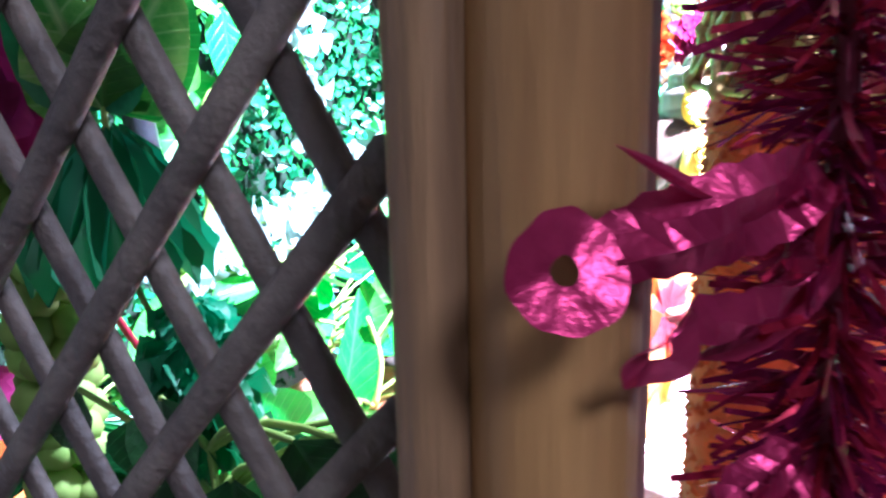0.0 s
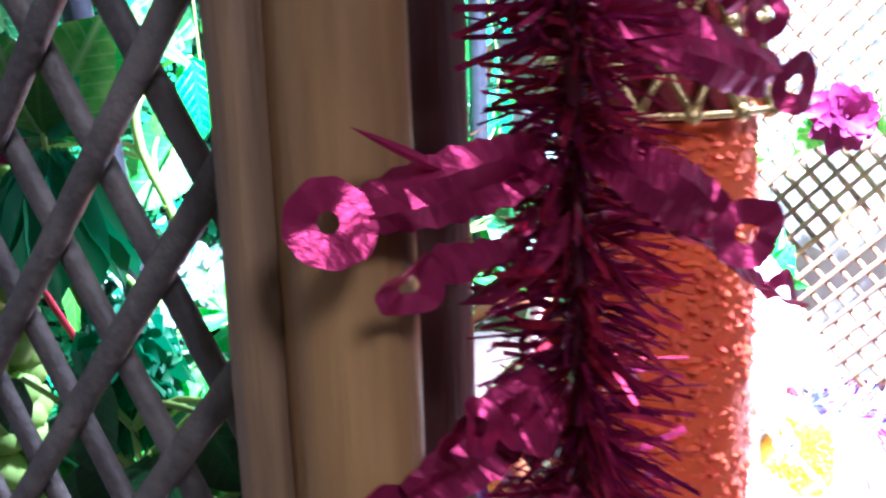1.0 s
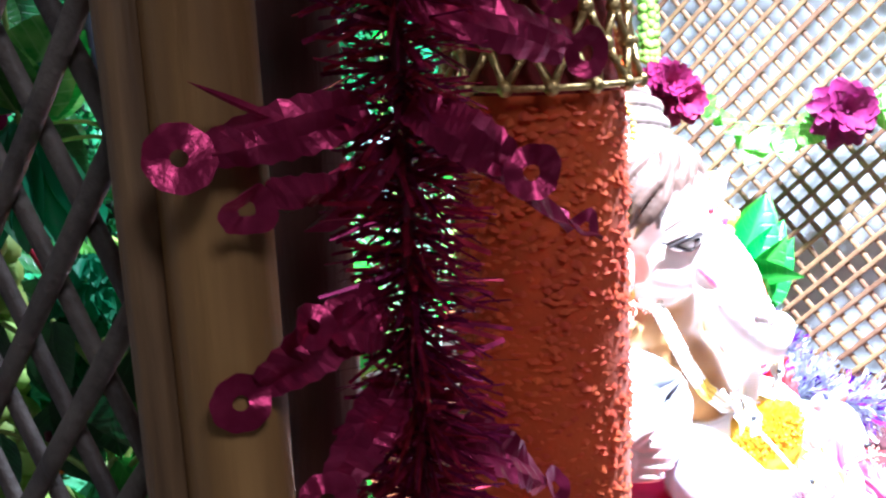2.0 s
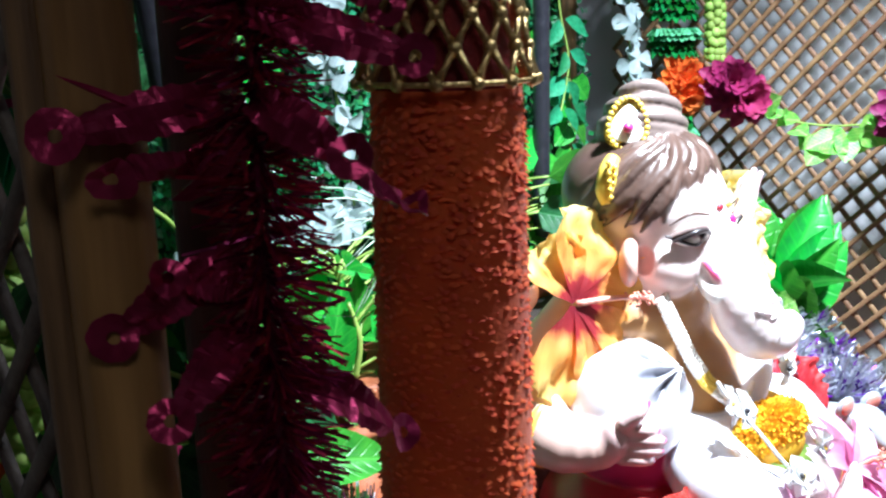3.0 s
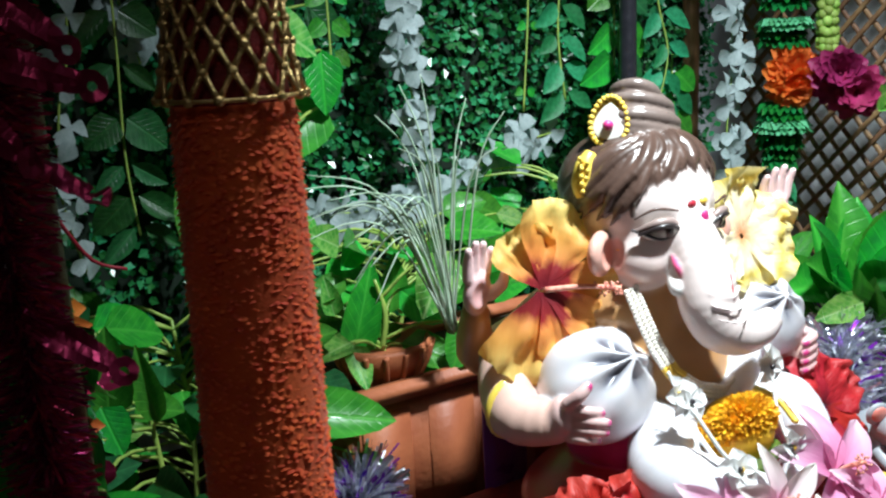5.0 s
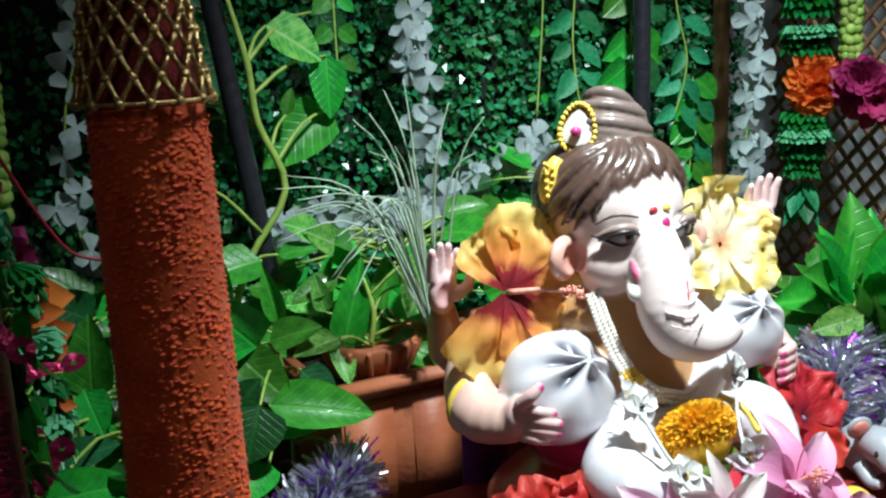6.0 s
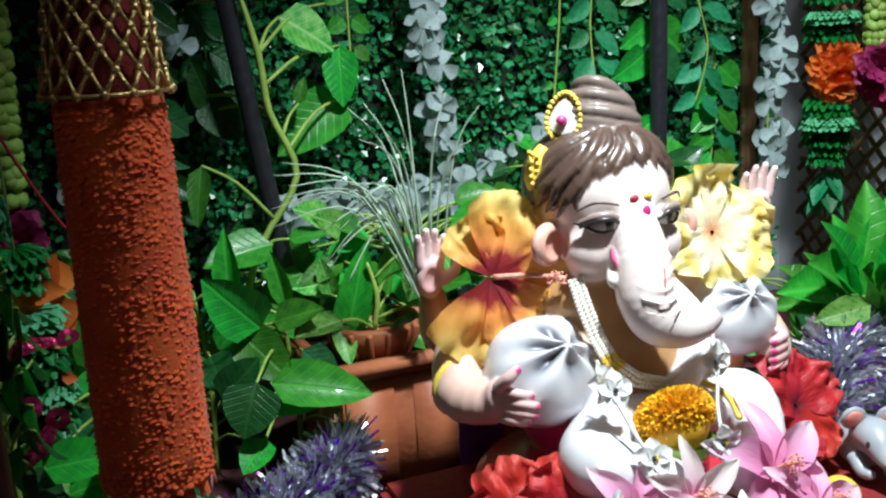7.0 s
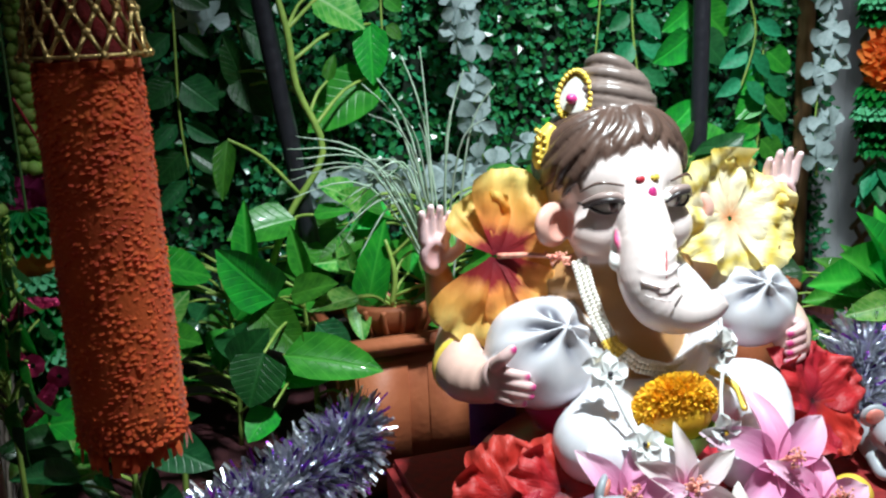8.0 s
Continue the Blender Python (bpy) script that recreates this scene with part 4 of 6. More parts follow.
def floret_string(parent, a, b, r, material, seed, step=0.011, name="floret_string"):
    random.seed(seed)
    s = Shape()
    a, b = vec(a), vec(b)
    n = int(np.linalg.norm(b - a) / step)
    for i in range(n):
        c = a + (b - a) * i / n
        for k in range(7):
            an = 2 * math.pi * (k + rnd(0, 0.6)) / 7
            o = vec((math.cos(an), math.sin(an), rnd(-0.4, 0.4)))
            e = c + o * r * 0.55
            s.ell(e, (r * 0.5, r * 0.5, r * 0.42), rot=(rnd(0, 90), rnd(0, 90), 0), seg=7, rings=5)
    return part(name, s, material, parent, kind="stuff")


def rosette(parent, c, r, material, face=(0, -1, 0.2), layers=4, n=9, seed=1, name="blossom", label=""):
    random.seed(seed)
    face = unit(face)
    u = unit(np.cross(face, (0.1, 0, 1)))
    w = np.cross(face, u)
    s = Shape()
    for j in range(layers):
        k = 1 - j / layers
        for i in range(n):
            a = 2 * math.pi * (i + 0.5 * j) / n + rnd(-0.15, 0.15)
            d = u * math.cos(a) + w * math.sin(a)
            b = vec(c) + face * 0.15 * r * j + d * 0.05 * r
            t = b + d * r * (0.35 + 0.65 * k) * rnd(0.9, 1.1) + face * r * (0.1 + 0.22 * j)
            s.blade(b, t, face, r * 0.62, 0, "petal", 0.3, 0.1, 0.08, nx=3, ny=4)
    return part(name, s, material, parent, label)


def silk_garland(root, label, seed):
    return thing("silk_garland", root, label, "garland")


# by the side trellis
g = silk_garland((1.17, 0.365, 0.86), "green frilled silk garland with an orange blossom", 1)
s = Shape()
random.seed(61)
part("cord", Shape().tube([(1.17, 0.365, 0.87), (1.17, 0.37, 1.1), (1.17, 0.372, 1.4)], 0.0015, seg=6), STEM_DARK, g)
for z, r in ((1.33, 0.034), (1.28, 0.034), (1.20, 0.034), (1.165, 0.034), (1.118, 0.034), (1.01, 0.034), (0.985, 0.032), (0.958, 0.026)):
    s = Shape()
    frill(s, (1.17, 0.367, z), r, 0.036, 0)
    part("frill", s, FRILL, g, kind="stuff")
for z in (1.128, 0.996):
    s = Shape()
    frill(s, (1.168, 0.362, z), 0.036, 0.014, 0, n=30, rows_n=2, droop=0.3)
    part("frill_edge", s, FRILL_TIP, g, "pale edge of the frill", kind="stuff")
for dz, r, sd in ((0.014, 0.030, 161), (0.0, 0.037, 162), (-0.014, 0.031, 163)):
    rosette(g, (1.168, 0.352, 1.064 + dz), r, ORANGE_SILK, (-0.35, -0.75, -0.35 + 20 * dz), 3, 11, sd, "orange_blossom", "ruffled orange silk blossom")
for i in range(12):
    a = 2.4 * i
    b = vec((1.17, 0.365, 0.935 - 0.003 * i))
    piece("leaf", M_SPRAY, g, frame_at(b, b + vec((0.028 * math.cos(a), 0.028 * math.sin(a), -0.03)), (math.cos(a), math.sin(a), 0.5), width=1.3))

g = silk_garland((1.195, 0.318, 1.0), "lime floret garland ending in a burgundy silk blossom", 2)
floret_string(g, (1.193, 0.326, 1.40), (1.193, 0.316, 1.085), 0.015, LIME, 62)
rosette(g, (1.19, 0.298, 1.062), 0.036, BURGUNDY, (-0.7, -0.7, 0.2), 5, 10, 63)
rosette(g, (1.19, 0.272, 1.045), 0.034, BURGUNDY, (-0.7, -0.7, 0.0), 4, 9, 64)

g = silk_garland((1.21, 0.10, 1.0), "leafy lime green silk garland with pink blossoms along the trellis", 3)
part("cord", Shape().tube([(1.2, 0.275, 1.045), (1.205, 0.2, 1.015), (1.215, 0.10, 1.02), (1.225, 0.0, 1.06), (1.23, -0.13, 1.16)], 0.0014, seg=5), STEM, g)
random.seed(65)
for i in range(16):
    t = i / 15
    y = 0.255 - 0.17 * t
    c = vec((1.205, y, 1.03 - 0.03 * math.sin(math.pi * t)))
    piece("leaf", M_LIME, g, frame_at(c, c + vec((rnd(-0.03, 0.0), rnd(-0.055, 0.03), rnd(-0.045, 0.03))), (-0.8, -0.5, rnd(0, 0.8)), width=rnd(0.9, 1.2)))
rosette(g, (1.21, 0.075, 1.03), 0.042, BURGUNDY, (-0.8, -0.5, 0.1), 4, 9, 66, label="magenta silk blossom")
for i in range(10):
    c = vec((1.215, 0.045 - 0.013 * i, 1.04 + 0.008 * i))
    piece("leaf", M_LIME, g, frame_at(c, c + vec((rnd(-0.035, -0.005), rnd(-0.055, 0.03), rnd(-0.045, 0.035))), (-0.8, -0.5, rnd(0, 0.8)), width=rnd(0.9, 1.2)))

# inside the near trellis
g = silk_garland((0.20, 0.19, 0.80), "silk garland of burgundy and orange leaves and green frills", 4)
part("cord", Shape().tube([(0.196, 0.19, 0.82), (0.197, 0.19, 1.0), (0.198, 0.19, 1.4)], 0.0012, seg=5), STEM_DARK, g)
M_ORANGE = unit_blade("orange_leaf", ORANGE_SILK, "lance", 0.55, 0.15, 0.1)
for i in range(14):
    a = 2.4 * i
    b = vec((0.193, 0.187, 0.968 - 0.005 * i))
    piece("leaf", M_ORANGE, g, frame_at(b, b + vec((0.036 * math.cos(a), -0.012, 0.036 * math.sin(a))), (0.2, -1, 0.2), width=rnd(0.9, 1.3)), "orange silk leaf")
for z, r in ((0.985, 0.026), (0.93, 0.028), (0.895, 0.032), (0.87, 0.03)):
    s = Shape()
    frill(s, (0.196, 0.19, z), r, 0.035, 0)
    part("frill", s, FRILL, g, kind="stuff")
for z in (0.945, 0.885):
    s = Shape()
    frill(s, (0.197, 0.188, z), 0.032, 0.012, 0, n=24, rows_n=2, droop=0.3)
    part("frill_edge", s, FRILL_TIP, g, "pale edge of the frill", kind="stuff")
for i in range(9):
    a = 2.4 * i
    b = vec((0.19, 0.188, 0.825 - 0.004 * i))
    piece("leaf", M_LIME, g, frame_at(b, b + vec((0.035 * math.cos(a), -0.012, -0.02 + 0.02 * math.sin(a))), (0.2, -1, 0.3), width=1.0))

g = silk_garland((0.172, 0.165, 0.95), "lime floret garland under a magenta silk blossom", 5)
floret_string(g, (0.172, 0.165, 1.10), (0.174, 0.168, 0.89), 0.0145, LIME, 73)
rosette(g, (0.165, 0.175, 1.125), 0.03, BURGUNDY, (-0.6, -0.8, 0), 4, 8, 74, label="magenta silk blossom")

g = silk_garland((0.173, 0.1285, 1.04), "green bell-shaped silk frill under pale leaves", 6)
random.seed(75)
for k in range(14):
    a = 2 * math.pi * k / 14
    o = vec((math.cos(a), math.sin(a), 0))
    s = Shape()
    s.blade(vec((0.173, 0.1285, 1.1165)) + o * 0.004, vec((0.173, 0.1285, 1.0705)) + o * 0.013, o, 0.015, 0, "oval", 0.3, -0.25, 0.05, nx=3, ny=5)
    part("bell_petal", s, LEAF_TEAL, g)
for i in range(9):
    a = radians(200 + 22 * i)
    b = vec((0.173, 0.1285, 1.1205))
    piece("leaf", (M_SPRAY, M_HEART_PALE, M_HEART)[i % 3], g, frame_at(b, b + vec((0.03 * math.cos(a), 0.02 * math.sin(a), 0.035 - 0.006 * (i % 4))), (-0.7, -0.7, 0.3), width=1.2))
part("cord", Shape().tube([(0.183, 0.113, 1.04), (0.174, 0.127, 1.075), (0.173, 0.1285, 1.11), (0.173, 0.1285, 1.4)], 0.001, seg=5), STEM, g)
random.seed(76)
for z, r in ((1.066, 0.013), (1.056, 0.018), (1.044, 0.020), (1.031, 0.019)):
    s = Shape()
    for k in range(18):
        a = 2 * math.pi * k / 18 + z * 300
        o = vec((math.cos(a), math.sin(a), 0))
        c = vec((0.183, 0.113, z))
        s.blade(c + o * 0.003, c + o * r * rnd(0.85, 1.15) - vec((0, 0, rnd(0.002, 0.009))), (0, 0, 1), r * 0.5, 0, "petal", 0.4, 0.25, 0.22, nx=4, ny=5)
    part("frilled_leaf", s, LEAF_TEAL, g, "ruffled green silk leaves", kind="stuff")


# ---- silver tinsel ----
def heap(root, pts, r, label, seed, count, core=0.6, purple=0.3):
    random.seed(seed)
    ob = thing("tinsel_garland", root, label, "garland")
    pts = [vec(p) for p in pts]
    part("cord", Shape().tube(pts, 0.002, seg=6), TINSEL_CORE, ob)
    for nm, m, share in (("fringe", SILVER, 1 - purple), ("purple_fringe", PURPLE, purple)):
        s = Shape()
        for i in range(int(count * share)):
            t = rnd(0, len(pts) - 1.001)
            k = int(t)
            c = pts[k] + (pts[k + 1] - pts[k]) * (t - k)
            o = unit((rnd(-1, 1), rnd(-1, 1), rnd(-0.8, 1)))
            ln = r * rnd(0.5, 1.1)
            tw = unit(np.cross(o, (rnd(-1, 1), rnd(-1, 1), rnd(-1, 1)))) * rnd(0.0008, 0.0019)
            m1, e = c + o * ln * 0.6, c + o * ln + vec((rnd(-1, 1), rnd(-1, 1), rnd(-1, 1))) * 0.004
            s.add([c - tw, c + tw, m1 + tw, m1 - tw, e + tw, e - tw], [(0, 1, 2, 3), (3, 2, 4, 5)])
        part(nm, s, m, ob, kind="stuff", smooth=False)


heap((0.40, 0.2, TABLE), [(0.25, 0.12, 0.715), (0.33, 0.165, 0.718), (0.39, 0.205, 0.722), (0.43, 0.225, 0.728), (0.452, 0.236, 0.75)], 0.046, "silver and purple tinsel garland lying before the planter", 81, 6500, purple=0.14)
heap((0.97, 0.12, TABLE), [(0.90, 0.07, 0.76), (0.93, 0.10, 0.80), (0.98, 0.13, 0.805), (1.03, 0.12, 0.79), (1.0, 0.05, 0.745), (0.96, 0.06, 0.75), (1.05, -0.01, 0.72)], 0.044, "silver and purple tinsel garland heaped beside the idol", 82, 6500, purple=0.12)

# dark foil charms and a red wire by the near trellis
fg = thing("foil_garland", (0.19, 0.12, 0.82), "dark red foil charm garland by the trellis", "garland")
part("cord", Shape().tube([(0.165, 0.125, 1.0), (0.17, 0.125, 0.9), (0.175, 0.12, 0.82)], 0.0014, seg=6), TINSEL_CORE, fg)
random.seed(131)
for b, e, n in (((0.172, 0.12, 0.915), (0.194, 0.118, 0.899), (0.1, -0.95, 0.2)), ((0.182, 0.12, 0.852), (0.211, 0.118, 0.888), (0.2, -0.95, 0.1)), ((0.175, 0.12, 0.938), (0.226, 0.118, 0.946), (0.1, -0.6, 0.8))):
    charm(b, e, n, 0.0085, parent=fg)
wire = Shape().tube([(0.198, 0.20, 1.09), (0.208, 0.20, 1.066), (0.222, 0.20, 1.036), (0.240, 0.20, 1.006), (0.262, 0.20, 0.996)], 0.0014, seg=6)
part("wire", wire, RED_PETAL, fg, "thin red wire")
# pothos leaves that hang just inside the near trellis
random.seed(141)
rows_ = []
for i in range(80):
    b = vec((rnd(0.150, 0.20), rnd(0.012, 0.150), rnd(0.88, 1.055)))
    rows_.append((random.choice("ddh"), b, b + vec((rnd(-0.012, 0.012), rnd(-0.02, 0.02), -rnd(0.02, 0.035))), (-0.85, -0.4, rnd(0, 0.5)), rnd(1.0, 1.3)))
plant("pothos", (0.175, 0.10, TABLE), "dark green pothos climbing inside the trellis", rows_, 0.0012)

g = silk_garland((0.20, 0.30, 1.02), "lime floret garland hanging in the corner", 7)
floret_string(g, (0.214, 0.30, 1.40), (0.196, 0.30, 1.015), 0.015, LIME, 76)
rosette(g, (0.192, 0.29, 0.990), 0.030, BURGUNDY, (0.3, -0.9, 0.1), 4, 8, 77)
random.seed(78)
for i in range(10):
    a = 2.4 * i
    b = vec((0.196, 0.285, 0.955 - 0.005 * i))
    piece("leaf", M_ORANGE, g, frame_at(b, b + vec((0.048 * math.cos(a), -0.015, 0.045 * math.sin(a))), (0.2, -1, 0.2), width=rnd(1.0, 1.4)), "orange silk leaf")
# ---- the idol: one plain painted mesh, modelled like clay ----
SX = 0.662
SKIN_C, PALE_C, TAN_C = (0.70, 0.46, 0.38), (0.79, 0.67, 0.635), (0.42, 0.22, 0.085)
HAIR_C, BUN_LIT_C, WHITE_C, DARK_C = (0.085, 0.050, 0.038), (0.20, 0.15, 0.13), (0.73, 0.72, 0.755), (0.03, 0.022, 0.022)
YELLOW_C, MAGENTA_C, RED_C = (0.82, 0.60, 0.09), (0.55, 0.035, 0.20), (0.48, 0.03, 0.05)


class Clay:
    """A distance field on a grid into which rounded forms are blended, each with its paint."""

    def __init__(self, lo, hi, h):
        self.lo, self.h = vec(lo), h
        self.n = np.ceil((vec(hi) - self.lo) / h).astype(int) + 1
        self.d = np.full(self.n, 0.03, np.float32)
        self.c = np.zeros((*self.n, 3), np.float32)

    def part_of(self, lo, hi):
        a = np.clip(np.floor((vec(lo) - self.lo) / self.h).astype(int), 0, self.n - 1)
        b = np.clip(np.ceil((vec(hi) - self.lo) / self.h).astype(int) + 1, a + 1, self.n)
        s = tuple(slice(i, j) for i, j in zip(a, b))
        g = [self.lo[i] + self.h * np.arange(a[i], b[i]) for i in range(3)]
        return s, np.stack(np.meshgrid(*g, indexing="ij"), -1)

    def merge(self, s, d, col, k, kc):
        a = self.d[s]
        w = np.clip(0.5 + 0.5 * (a - d) / kc, 0, 1)[..., None]
        self.c[s] = self.c[s] * (1 - w) + vec(col) * w
        h = np.clip(0.5 + 0.5 * (a - d) / k, 0, 1)
        self.d[s] = a * (1 - h) + d * h - k * h * (1 - h)

    def ell_d(self, c, r, rot):
        big = max(r) + 0.014
        s, p = self.part_of(vec(c) - big, vec(c) + big)
        q = (p - vec(c)) @ np.array(Euler([radians(a) for a in rot]).to_matrix())
        k0 = np.linalg.norm(q / vec(r), axis=-1)
        k1 = np.linalg.norm(q / vec(r) ** 2, axis=-1)
        return s, k0 * (k0 - 1) / np.maximum(k1, 1e-6), q

    def ell(self, c, r, col, k=0.006, rot=(0, 0, 0), kc=0.0012):
        s, d, q = self.ell_d(c, r, rot)
        self.merge(s, d, col, k, kc)

    def carve(self, c, r, k=0.004, rot=(0, 0, 0), col=None):
        s, d, q = self.ell_d(c, r, rot)
        h = np.clip(0.5 - 0.5 * (self.d[s] + d) / k, 0, 1)
        self.d[s] = self.d[s] * (1 - h) - d * h + k * h * (1 - h)
        if col:
            w = np.clip(0.5 - d / 0.004, 0, 1)[..., None]
            self.c[s] = self.c[s] * (1 - w) + vec(col) * w

    def paint(self, c, r, col, soft=0.004, rot=(0, 0, 0), most=1.0):
        s, d, q = self.ell_d(c, r, rot)
        w = most * np.clip(0.5 - d / soft, 0, 1)[..., None]
        self.c[s] = self.c[s] * (1 - w) + vec(col) * w

    def limb(self, pts, radii, col, k=0.005, kc=0.0012, smooth=4):
        pts = [vec(p) for p in pts]
        if np.isscalar(radii):
            radii = [radii] * len(pts)
        q, r = [], []
        for i in range(len(pts) - 1):
            a, b, c, d = pts[max(0, i - 1)], pts[i], pts[i + 1], pts[min(len(pts) - 1, i + 2)]
            for j in range(smooth):
                t = j / smooth
                q.append(0.5 * (2 * b + (c - a) * t + (2 * a - 5 * b + 4 * c - d) * t * t + (3 * b - a - 3 * c + d) * t ** 3))
                r.append(radii[i] * (1 - t) + radii[i + 1] * t)
        q.append(pts[-1])
        r.append(radii[-1])
        m = max(r) + k + 0.003
        s, p = self.part_of(np.min(q, 0) - m, np.max(q, 0) + m)
        best = np.full(p.shape[:3], 0.05, np.float32)
        first = p[0, 0, 0]
        for i in range(len(q) - 1):
            w = max(r[i], r[i + 1]) + k + 0.003
            lo = np.maximum(0, np.floor((np.minimum(q[i], q[i + 1]) - w - first) / self.h)).astype(int)
            hi = np.ceil((np.maximum(q[i], q[i + 1]) + w - first) / self.h).astype(int) + 1
            z = tuple(slice(x, max(x, y)) for x, y in zip(lo, hi))
            v = (p[z] - q[i]).astype(np.float32)
            ab = (q[i + 1] - q[i]).astype(np.float32)
            t = np.clip((v @ ab) / max(1e-12, float(ab @ ab)), 0, 1)
            v -= t[..., None] * ab
            best[z] = np.minimum(best[z], np.sqrt((v * v).sum(-1)) - (r[i] + (r[i + 1] - r[i]) * t))
        self.merge(s, best, col, k, kc)

    def bundle(self, c, r, axis, folds=6):
        """A round cloth bundle gathered to a puckered top; grey paint in the pleats is their crease shade, pink below
        is bounce light, both put into the colour.
        """
        axis = unit(axis)
        ua = unit(np.cross(axis, (0, 0, 1)))
        ub = np.cross(axis, ua)
        s, p = self.part_of(vec(c) - max(r) - 0.012, vec(c) + max(r) + 0.012)
        q = (p - vec(c)) / vec(r)
        ln = np.linalg.norm(q, axis=-1)
        up = (q @ axis) / np.maximum(ln, 1e-6)
        th = np.arccos(np.clip(up, -1, 1))
        ph = np.arctan2(q @ ub, q @ ua)
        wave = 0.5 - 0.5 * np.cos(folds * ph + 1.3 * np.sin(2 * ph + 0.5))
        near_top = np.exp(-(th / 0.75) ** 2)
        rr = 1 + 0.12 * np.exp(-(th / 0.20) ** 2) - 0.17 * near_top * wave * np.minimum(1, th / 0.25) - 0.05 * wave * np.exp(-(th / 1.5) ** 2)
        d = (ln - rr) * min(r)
        # painted shade: grey in the pleats, then pink bounce light underneath
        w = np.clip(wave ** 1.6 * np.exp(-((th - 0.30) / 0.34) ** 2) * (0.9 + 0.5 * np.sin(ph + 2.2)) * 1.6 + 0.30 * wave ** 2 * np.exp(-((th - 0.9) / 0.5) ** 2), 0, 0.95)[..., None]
        pink_bounce = (0.32 * np.clip(-q[..., 2] - 0.3, 0, 1))[..., None]
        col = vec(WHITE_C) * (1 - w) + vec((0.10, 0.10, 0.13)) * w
        col = col * (1 - pink_bounce) + vec((0.66, 0.30, 0.38)) * pink_bounce
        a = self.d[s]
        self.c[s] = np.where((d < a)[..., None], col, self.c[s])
        k = 0.004
        h = np.clip(0.5 + 0.5 * (a - d) / k, 0, 1)
        self.d[s] = a * (1 - h) + d * h - k * h * (1 - h)

    def surface(self):
        """Verts, quads and paint of the zero level."""
        D, n = self.d, self.n
        inside = D < 0
        m = n - 1
        tot = np.zeros((*m, 3), np.float32)
        cnt = np.zeros(m, np.float32)
        for ax in range(3):
            for o in itertools.product((0, 1), repeat=2):
                a = [0, 0, 0]
                rest = [i for i in range(3) if i != ax]
                a[rest[0]], a[rest[1]] = o
                b = list(a)
                b[ax] = 1
                sa = tuple(slice(x, x + w) for x, w in zip(a, m))
                sb = tuple(slice(x, x + w) for x, w in zip(b, m))
                hit = np.nonzero(inside[sa] != inside[sb])
                da, db = D[sa][hit], D[sb][hit]
                t = da / (da - db)
                for i in range(3):
                    tot[..., i][hit] += a[i] + (t if i == ax else 0)
                cnt[hit] += 1
        cells = np.nonzero(cnt)
        idx = np.full(m, -1, np.int64)
        idx[cells] = np.arange(len(cells[0]))
        base = np.stack(cells, -1)
        off = tot[cells] / cnt[cells][:, None]
        verts = self.lo + self.h * (base + off)
        cols = np.zeros((len(base), 3))
        for o in itertools.product((0, 1), repeat=3):
            w = np.prod(np.where(vec(o) > 0, off, 1 - off), axis=1)
            cols += w[:, None] * self.c[tuple((base + np.array(o)).T)]
        quads = []
        for ax in range(3):
            u, v = (ax + 1) % 3, (ax + 2) % 3
            sl = [slice(1, w) for w in m]
            sl[ax] = slice(0, m[ax])
            s2 = list(sl)
            s2[ax] = slice(1, m[ax] + 1)
            A, B = inside[tuple(sl)], inside[tuple(s2)]
            hit = np.argwhere(A != B)
            flip = A[tuple(hit.T)]
            g = hit + np.array([x.start for x in sl])
            eu, ev = np.eye(3, dtype=int)[u], np.eye(3, dtype=int)[v]
            q = np.stack([idx[tuple((g - du - dv).T)] for du, dv in ((0 * eu, 0 * ev), (eu, 0 * ev), (eu, ev), (0 * eu, ev))], 1)
            q[~flip] = q[~flip][:, ::-1]
            quads.append(q)
        return verts, np.concatenate(quads), cols


clay = Clay((0.485, -0.075, 0.735), (0.865, 0.195, 1.118), 0.0015)
# seat, torso, crossed legs in white cloth
clay.ell((SX, 0.08, 0.765), (0.135, 0.095, 0.030), RED_C)
clay.ell((SX, 0.095, 0.82), (0.088, 0.068, 0.055), MAGENTA_C)
clay.ell((SX + 0.004, 0.080, 0.858), (0.060, 0.052, 0.052), TAN_C, 0.012)
clay.ell((SX, 0.098, 0.915), (0.070, 0.044, 0.036), TAN_C, 0.012)
clay.limb([(SX, 0.095, 0.93), (SX, 0.085, 0.965)], 0.036, TAN_C, 0.01)
clay.limb([(0.700, 0.075, 0.925), (0.712, 0.040, 0.895), (0.700, 0.026, 0.862), (0.668, 0.024, 0.838)], [0.012, 0.013, 0.013, 0.010], WHITE_C, 0.004)
clay.limb([(0.600, 0.060, 0.850), (0.630, 0.030, 0.838), (0.668, 0.022, 0.836)], [0.010, 0.011, 0.010], WHITE_C, 0.004)
clay.limb([(0.655, 0.050, 0.815), (0.606, 0.020, 0.815), (0.588, -0.004, 0.814), (0.612, -0.028, 0.808), (0.648, -0.040, 0.795)], [0.030, 0.029, 0.027, 0.022, 0.016], WHITE_C)
clay.limb([(0.675, 0.050, 0.816), (0.728, 0.040, 0.820), (0.754, 0.024, 0.820), (0.738, -0.014, 0.800), (0.700, -0.030, 0.785)], [0.027, 0.026, 0.0255, 0.019, 0.014], WHITE_C)
for i in range(5):
    clay.limb([(0.640 - 0.013 * i, 0.030 - 0.012 * i, 0.840 - 0.003 * i), (0.622 - 0.012 * i, -0.004 - 0.007 * i, 0.832 - 0.003 * i), (0.630 - 0.010 * i, -0.030 - 0.003 * i, 0.806)], 0.0022, WHITE_C, 0.003)
